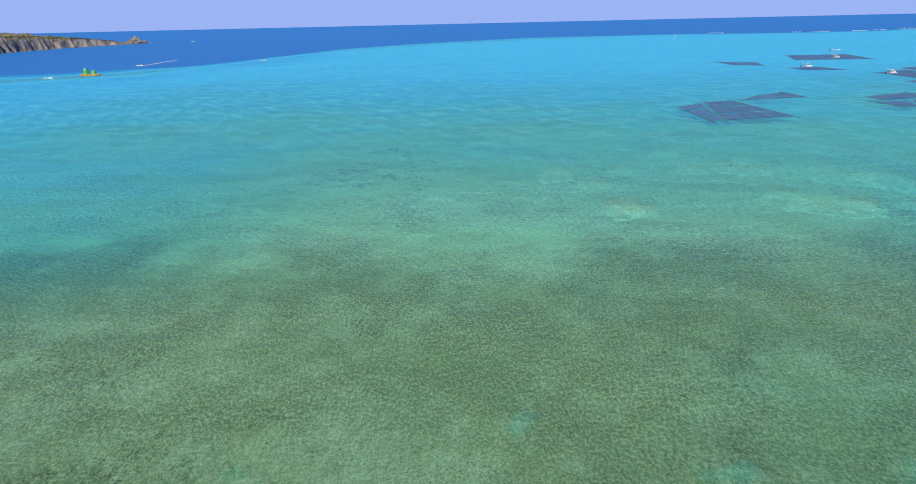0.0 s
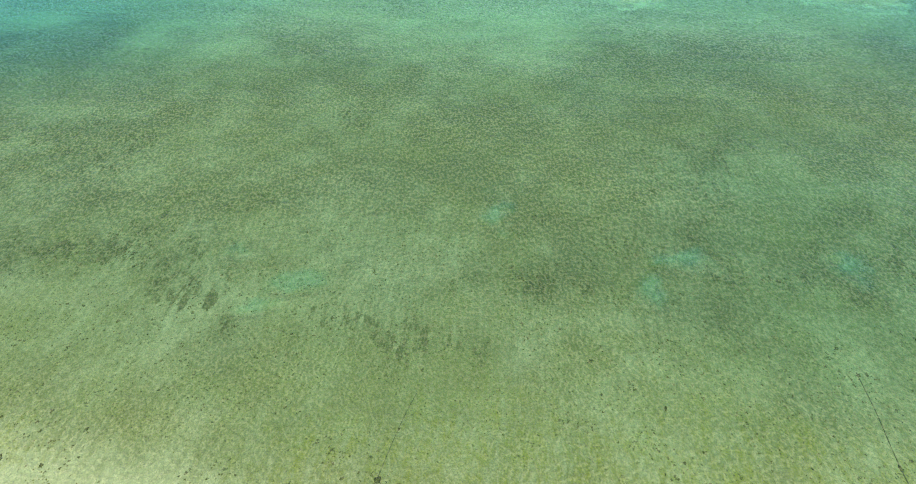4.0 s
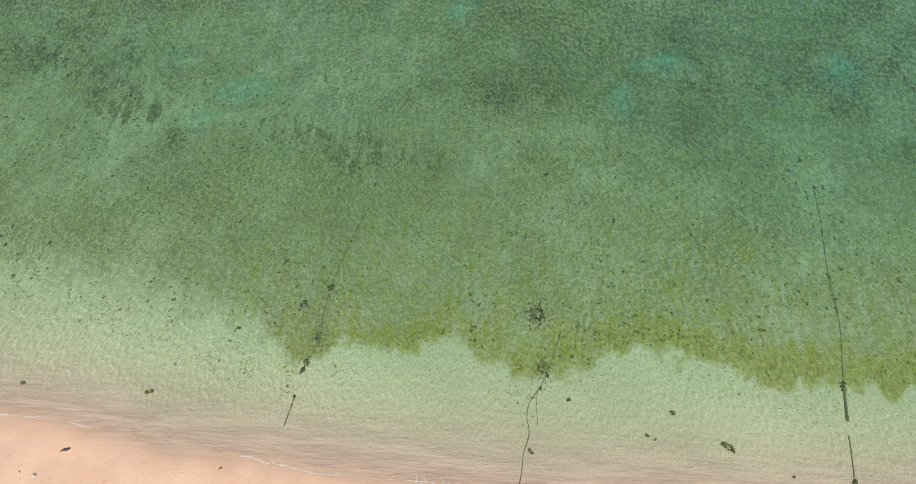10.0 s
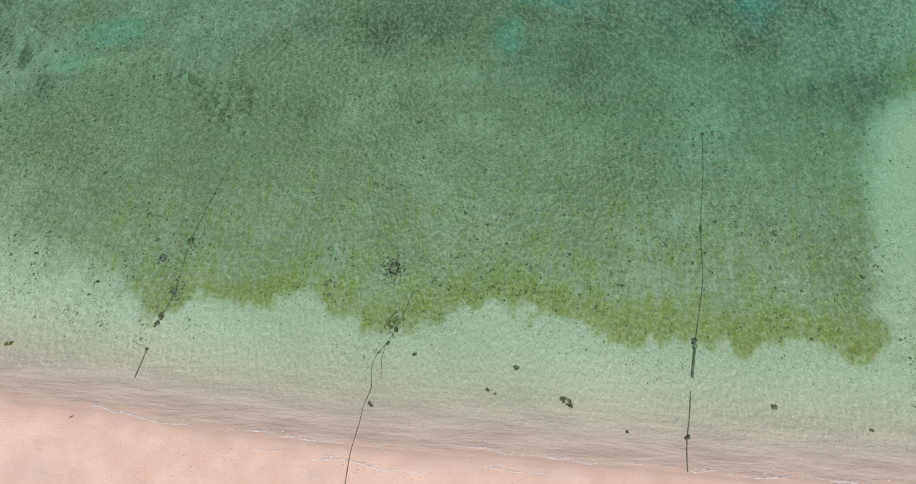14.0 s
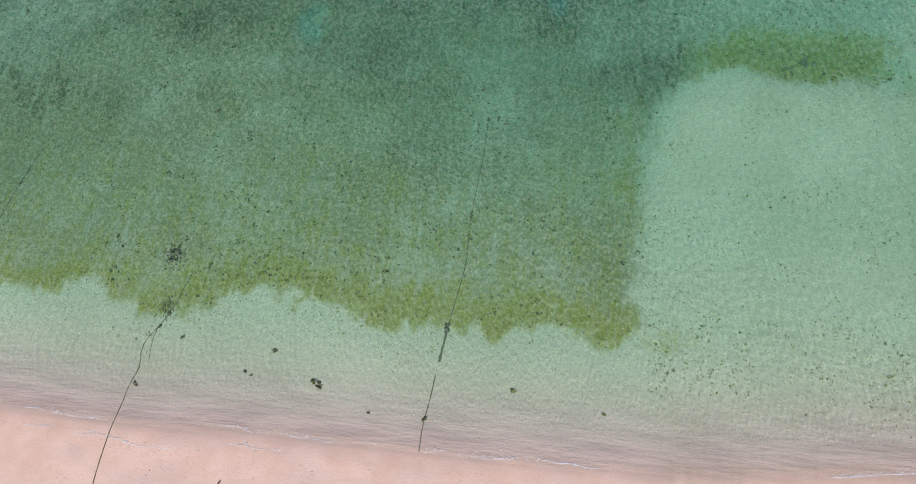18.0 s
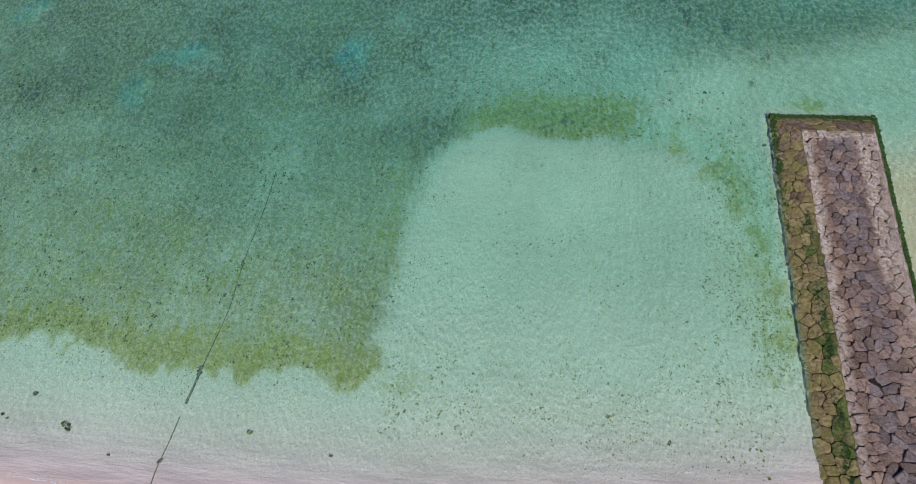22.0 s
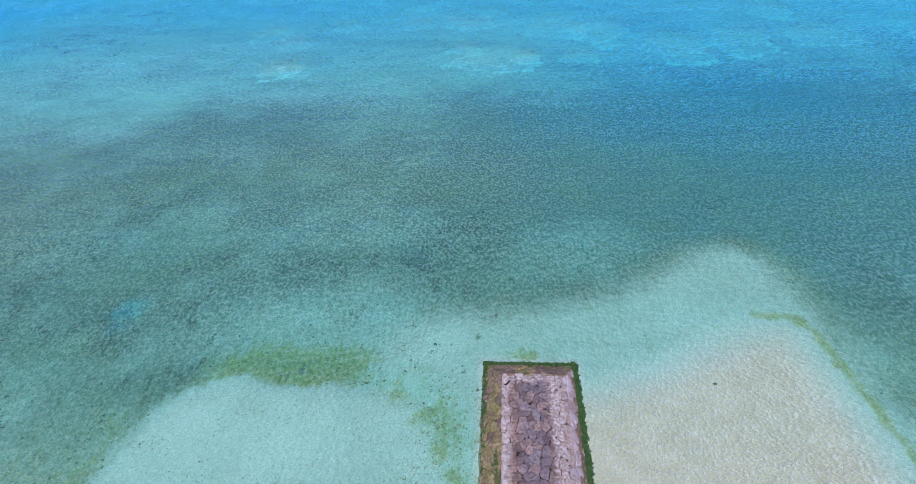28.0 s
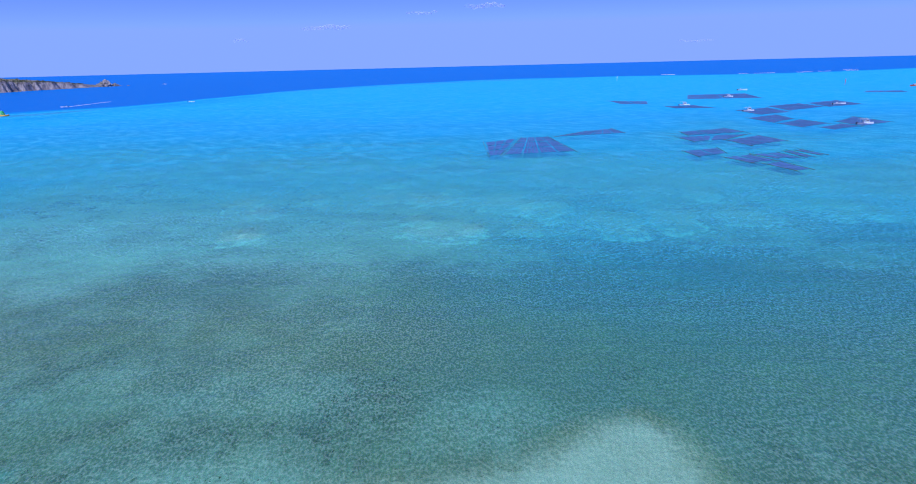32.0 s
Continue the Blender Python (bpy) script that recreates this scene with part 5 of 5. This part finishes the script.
def motor_boat(x, y, length, turn, kind, label):
    ob = tagged(empty("motor_boat", x, y, 0.02, turn), label, "boat", "moored boats")
    length = length * 0.86
    beam, deep = length * 0.27, length * 0.10
    paint = hull_red if kind == "red" else hull_white
    part("hull", hull_mesh(length, beam, deep), paint, ob)
    part("stripe", box(bmesh.new(), -length * 0.48, -beam * 0.505, deep * 0.45, length * 0.05, beam * 0.505, deep * 0.58, 0.01), hull_blue, ob)
    part("deck", box(bmesh.new(), -length * 0.44, -beam * 0.40, deep * 0.74, length * 0.20, beam * 0.40, deep * 0.80, 0.02), deck_grey, ob)
    part("outboard_engine", box(bmesh.new(), -length * 0.56, -0.25, -0.3, -length * 0.48, 0.25, deep * 1.25, 0.08), rubber_black, ob)
    if kind != "skiff":
        x0, x1, h = -length * 0.12, length * 0.16, deep * 0.8 + 1.35
        cabin = part("cabin", box(bmesh.new(), x0, -beam * 0.34, deep * 0.76, x1, beam * 0.34, h, 0.08), paint if kind != "red" else hull_white, ob)
        part("windscreen", box(bmesh.new(), x1 - 0.02, -beam * 0.29, h - 0.75, x1 + 0.04, beam * 0.29, h - 0.2, 0.01), window_dark, cabin)
        for side in (-1, 1):
            part("side_window", box(bmesh.new(), x0 + 0.25, side * beam * 0.34 - 0.03, h - 0.72, x1 - 0.2, side * beam * 0.34 + 0.03, h - 0.22, 0.01), window_dark, cabin)
        canopy = part("canopy", box(bmesh.new(), -length * 0.40, -beam * 0.42, h + 0.35, length * 0.14, beam * 0.42, h + 0.45, 0.04), float_white, ob)
        for px in (-length * 0.38, -length * 0.14, length * 0.10):
            for side in (-1, 1):
                part("canopy_post", tube(bmesh.new(), [(px, side * beam * 0.40, deep * 0.7), (px, side * beam * 0.40, h + 0.36)], 0.03, 6), steel, canopy)
        part("mast", tube(bmesh.new(), [(0, 0, h + 0.4), (0, 0, h + 1.4)], 0.03, 6), steel, ob)
    else:
        part("thwart", box(bmesh.new(), -length * 0.1, -beam * 0.42, deep * 0.8, 0.2, beam * 0.42, deep * 0.9, 0.02), deck_grey, ob)
        part("console", box(bmesh.new(), -length * 0.25, -0.3, deep * 0.78, -length * 0.18, 0.3, deep * 0.78 + 0.9, 0.05), hull_white, ob)
    for side in (-1, 1):
        part("rail", tube(bmesh.new(), flow([(-length * 0.4, side * beam * 0.47, deep * 0.95), (length * 0.1, side * beam * 0.47, deep * 1.1), (length * 0.42, side * beam * 0.16, deep * 1.5)], 4), 0.025, 6), steel, ob)
    return ob


motor_boat(242.8, 269.3, 9.2, 4, "cabin", "white cabin boat with a canopy moored over seaweed nets")
motor_boat(224.5, 349.0, 8.0, 6, "cabin", "small white motor boat with a dark cabin over the farm")
motor_boat(300.1, 387.8, 10.5, 8, "skiff", "long open white skiff lying beside the farm plots")
motor_boat(204.5, 405.1, 8.4, 0, "cabin", "white work boat with a raised cabin on turquoise water")
motor_boat(268, 488, 9.5, 5, "cabin", "distant white motor boat on the bright lagoon")
motor_boat(322, 588, 12.0, 5, "skiff", "distant low white skiff on the bright lagoon")
motor_boat(498.4, 601.6, 13.0, 190, "red", "red-hulled work boat far across the lagoon")
motor_boat(-349.6, 401.4, 9.0, 10, "skiff", "low dark-decked tender moored on the pale sand tongue")
motor_boat(-255, 580, 8.0, 30, "skiff", "tiny white boat on the deep blue water")


def speed_boat():
    ob = motor_boat(-361, 533, 8.5, 195, "skiff", "white speed boat running across the blue channel")
    bm = bmesh.new()
    rows = []
    for k in range(24):
        t = k / 23
        x, y = 5 + t * 88, 2.0 * math.sin(t * 2.2) + t * 5
        w = 0.5 + 1.1 * t * (1.2 - t)
        rows.append([bm.verts.new((x, y - w, 0.02)), bm.verts.new((x, y, 0.14 * (1 - t) + 0.05)), bm.verts.new((x, y + w, 0.02))])
    for a, b in zip(rows, rows[1:]):
        bm.faces.new((a[0], b[0], b[1], a[1]))
        bm.faces.new((a[1], b[1], b[2], a[2]))
    wake = part("wake_foam", bm, foam_white, smooth=True)
    wake.matrix_world = pose(-361, 533, 0.03, 0, 0, 96)
    tagged(wake, "thin white wake trailing behind the speed boat", "foam", kind="stuff")


speed_boat()


def float_park(x, y, turn):
    """The inflatable play float: a yellow raft with two green climbing domes."""
    ob = tagged(empty("inflatable_float", x, y, 0.0, turn), "yellow inflatable raft with two green climbing domes", "inflatable")
    for side in (-1, 1):
        part("side_tube", tube(bmesh.new(), flow([(-7.2, side * 1.5, 0.5), (-5, side * 2.5, 0.35), (0, side * 2.6, 0.3), (5, side * 2.5, 0.35), (7.4, side * 1.3, 0.6)], 5), 0.55, 12), float_yellow, ob, smooth=True)
    for end in (-1, 1):
        part("end_tube", tube(bmesh.new(), [(end * 7.2, -1.5, 0.55), (end * 7.6, 0, 0.6), (end * 7.2, 1.5, 0.55)], 0.5, 12), float_yellow, ob, smooth=True)
    part("raft_deck", box(bmesh.new(), -6.8, -2.1, 0.25, 6.8, 2.1, 0.6, 0.1), float_yellow, ob)
    for cx, r, h in ((-3.2, 2.2, 4.6), (3.2, 1.9, 3.4)):
        bm = bmesh.new()
        sides, levels = 12, 7
        rings = []
        for k in range(levels):
            t = k / (levels - 1)
            rr = r * (1 - 0.72 * t ** 1.7)
            rings.append([bm.verts.new((cx + rr * (1 + 0.08 * (s % 2)) * math.cos(2 * math.pi * s / sides), rr * (1 + 0.08 * (s % 2)) * math.sin(2 * math.pi * s / sides), 0.6 + h * math.sin(t * math.pi / 2))) for s in range(sides)])
        for a, b in zip(rings, rings[1:]):
            for s in range(sides):
                bm.faces.new((a[s], a[(s + 1) % sides], b[(s + 1) % sides], b[s]))
        bm.faces.new(rings[-1])
        dome = part("climbing_dome", bm, float_green, ob, "green inflatable dome", smooth=True)
        bm = bmesh.new()
        lump(bm, (cx, 0, 0.6 + h), r * 0.34, random.Random(3), 0.7, 2)
        part("dome_cap", bm, float_white, dome, smooth=True)
        part("grip_band", tube(bmesh.new(), [(cx + r * 0.98 * math.cos(a), r * 0.98 * math.sin(a), 1.7) for a in (k * math.pi / 10 for k in range(21))], 0.16, 6), float_white, dome)
    part("slide", box(bmesh.new(), -0.9, -0.8, 0.6, 0.9, 0.8, 1.5, 0.3), float_green, ob)


float_park(-335.1, 428.1, 4)


def channel_marker(x, y, height, material, label):
    ob = tagged(empty("channel_marker", x, y, -1.6), label, "marker post", "channel markers")
    part("post", tube(bmesh.new(), [(0, 0, 0), (0, 0, height + 1.6)], 0.22, 10), material, ob, smooth=True)
    part("top_mark", box(bmesh.new(), -0.5, -0.5, height + 1.6, 0.5, 0.5, height + 2.4, 0.15), material, ob)
    part("footing", tube(bmesh.new(), [(0, 0, 0), (0, 0, 0.5)], 0.7, 12), concrete_wet, ob)


channel_marker(468, 666, 5.5, buoy_orange, "orange channel marker post on the lagoon")
channel_marker(277.5, 968.0, 7.0, float_white, "white marker post at the edge of the reef")
motor_boat(-855, 1532, 12.0, 10, "cabin", "tiny white motor boat on the open sea off the headland")


def breakers():
    rng = random.Random(13)
    for cx, cy, length in ((462, 1322, 16), (473, 1310, 12), (610, 1262, 18), (640, 1252, 24), (665, 1258, 14), (733, 1268, 14), (751, 1277, 18), (805, 1310, 24), (869, 1316, 24), (915, 1400, 30)):
        bm = bmesh.new()
        for k in range(9):
            lump(bm, (length * (k / 8 - 0.5), rng.uniform(-2, 2), 0.4), rng.uniform(0.9, 1.9), rng, 0.4, 2)
        ob = part("breaker", bm, foam_white, smooth=True)
        ob.location = (cx, cy, 0)
        tagged(ob, "white breaking wave on the outer reef", "breaker", "breakers", "stuff")


breakers()


# ---- headland and clouds ----
def land_material():
    n = Nodes("headland_rock")
    where = n.where()
    up = n.node("SeparateXYZ", Vector=n.node("NewGeometry").outputs["Normal"]).outputs["Z"]
    coarse, mid, fine = n.noise(0.05, 4, where), n.noise(0.22, 4, where, (1, 1, 0.35)), n.noise(0.9, 3, where)
    rock = n.mix(n.vary(mid, 0.35, 0.65), (0.19, 0.165, 0.155), (0.42, 0.365, 0.325))
    rock = n.mix(n.vary(fine, 0.5, 0.7, 0, 0.6), rock, (0.36, 0.31, 0.265))
    green = n.mix(n.vary(fine, 0.35, 0.65), (0.095, 0.105, 0.055), (0.22, 0.20, 0.12))
    green = n.mix(n.vary(coarse, 0.45, 0.6), green, (0.26, 0.21, 0.13))
    cover = n.vary(n.math("ADD", up, n.math("MULTIPLY", n.math("SUBTRACT", mid, 0.5), 0.9)), 0.62, 0.86)
    return n.surface(n.mix(cover, rock, green), 0.92, n.bump(n.math("ADD", mid, fine), 1.0, 1.5), specular=0.2)


def headland():
    line = [(-790, 560), (-835, 750), (-880, 930), (-925, 1060), (-950, 1190), (-952, 1290), (-948, 1390), (-930, 1470)]
    rise = [38, 38, 37, 32, 26, 19, 8, 1.5]
    ob = tagged(empty("headland", -860, 900), "low limestone headland with grey cliffs and scrub on top", "headland")
    rock = land_material()
    ys = np.linspace(560, 1470, 320)
    xs = np.interp(ys, [p[1] for p in line], [p[0] for p in line])
    hs = np.interp(ys, [p[1] for p in line], rise)
    ws = np.concatenate([np.linspace(-14, 30, 34), np.linspace(34, 260, 22)])
    Y, W = np.meshgrid(ys, ws, indexing="ij")
    H = np.repeat(hs[:, None], len(ws), 1)
    X0 = np.repeat(xs[:, None], len(ws), 1)
    gully = (fbm(Y, W * 0.15, 26, 4, 81) - 0.5) * 34 + (fbm(Y, W, 7, 3, 82) - 0.5) * 9
    wide = np.interp(Y, [560, 1300, 1470], [150, 90, 14])
    t = W + gully * np.clip(H / 18, 0.2, 1)
    face = 0.74 * step(-2, 9, t) + 0.26 * step(6, 70, t)
    Z = -1.5 + (H * (0.82 + 0.36 * fbm(Y, W, 34, 3, 83)) + 1.5) * face
    Z = np.where(W > wide, Z - (W - wide) * 0.5, Z) + (fbm(Y, W, 5, 3, 84) - 0.5) * 2.4 * face
    Z = np.maximum(Z, -3)
    X = X0 - W
    verts = np.stack([X + 860, Y - 900, Z], -1).reshape(-1, 3)
    w = len(ws)
    faces = [(i * w + j, i * w + j + 1, (i + 1) * w + j + 1, (i + 1) * w + j) for i in range(len(ys) - 1) for j in range(w - 1)]
    me = bpy.data.meshes.new("cliff_land")
    me.from_pydata(verts.tolist(), [], faces)
    me.polygons.foreach_set("use_smooth", np.ones(len(faces), bool))
    me.materials.append(rock)
    land = new("cliff_land", me)
    land.parent = ob
    if me.polygons[0].normal.z < 0:
        me.flip_normals()
    rng = random.Random(21)
    bm = bmesh.new()
    for cx, cy, s, sq in ((-952, 1428, 18, 1.0), (-944, 1450, 10, 0.7), (-954, 1408, 12, 0.7)):
        lump(bm, (cx + 860, cy - 900, 1), s, rng, sq, 4)
    part("rock_knob", bm, rock, ob, "bare rounded rock knob at the tip")
    bm = bmesh.new()
    for k in range(60):
        y = rng.uniform(580, 1485)
        lump(bm, (float(np.interp(y, ys, xs)) + 860 + rng.uniform(2, 10), y - 900, 0.2), rng.uniform(1.2, 3.6), rng, 0.6, 2)
    part("fallen_rocks", bm, rock, ob, "fallen boulders along the foot of the cliff")
    rows = []
    for _ in range(4200):
        i, j = rng.randrange(len(ys)), rng.randrange(8, w)
        if Z[i, j] > 9 and W[i, j] < wide[i, j]:
            rows.append((X[i, j] + rng.uniform(-4, 4), ys[i] + rng.uniform(-2, 2), Z[i, j] - 0.2, rng.uniform(0.9, 2.4)))
    leaves(rows, 0.35, 6, rng, 0.4, 0.7, scrub_leaf, "scrub", "low wind-bent scrub covering the top of the headland", "scrub")


headland()


def cloud_material():
    n = Nodes("cloud")
    edge = n.noise(0.012, 5, n.where(), rough=0.62)
    white = n.node("MixShader", i0=0.5, i1=n.node("BsdfDiffuse", Color=(0.9, 0.9, 0.9)).outputs[0], i2=n.node("BsdfTranslucent", Color=(0.9, 0.9, 0.9)).outputs[0]).outputs[0]
    clear = n.node("BsdfTransparent").outputs[0]
    return n.finish(n.node("MixShader", i0=n.vary(edge, 0.36, 0.66, 0.0, 0.30), i1=clear, i2=white).outputs[0])


def clouds():
    rng = random.Random(31)
    mat = cloud_material()
    far = 4300
    for ax, az, width, high in ((-0.291, 0.0696, 190, 42), (-0.448, 0.0514, 60, 30), (-0.1225, 0.0877, 120, 26), (-0.0143, 0.0963, 150, 42), (0.343, 0.0312, 130, 18)):
        bm = bmesh.new()
        for k in range(6):
            t = (k - 2.5) / 2.5
            lump(bm, (t * width * 0.8, 0, rng.uniform(-0.2, 0.3) * high), width * 0.30 * (1.1 - abs(t) * 0.4), rng, high / width * 1.5, 4)
        ob = part("cloud", bm, mat, smooth=True)
        ob.location = (69.5 + ax * far, far, 31 + az * far)
        tagged(ob, "small faint white fair-weather cloud over the horizon", "cloud", "clouds", "structure")


clouds()
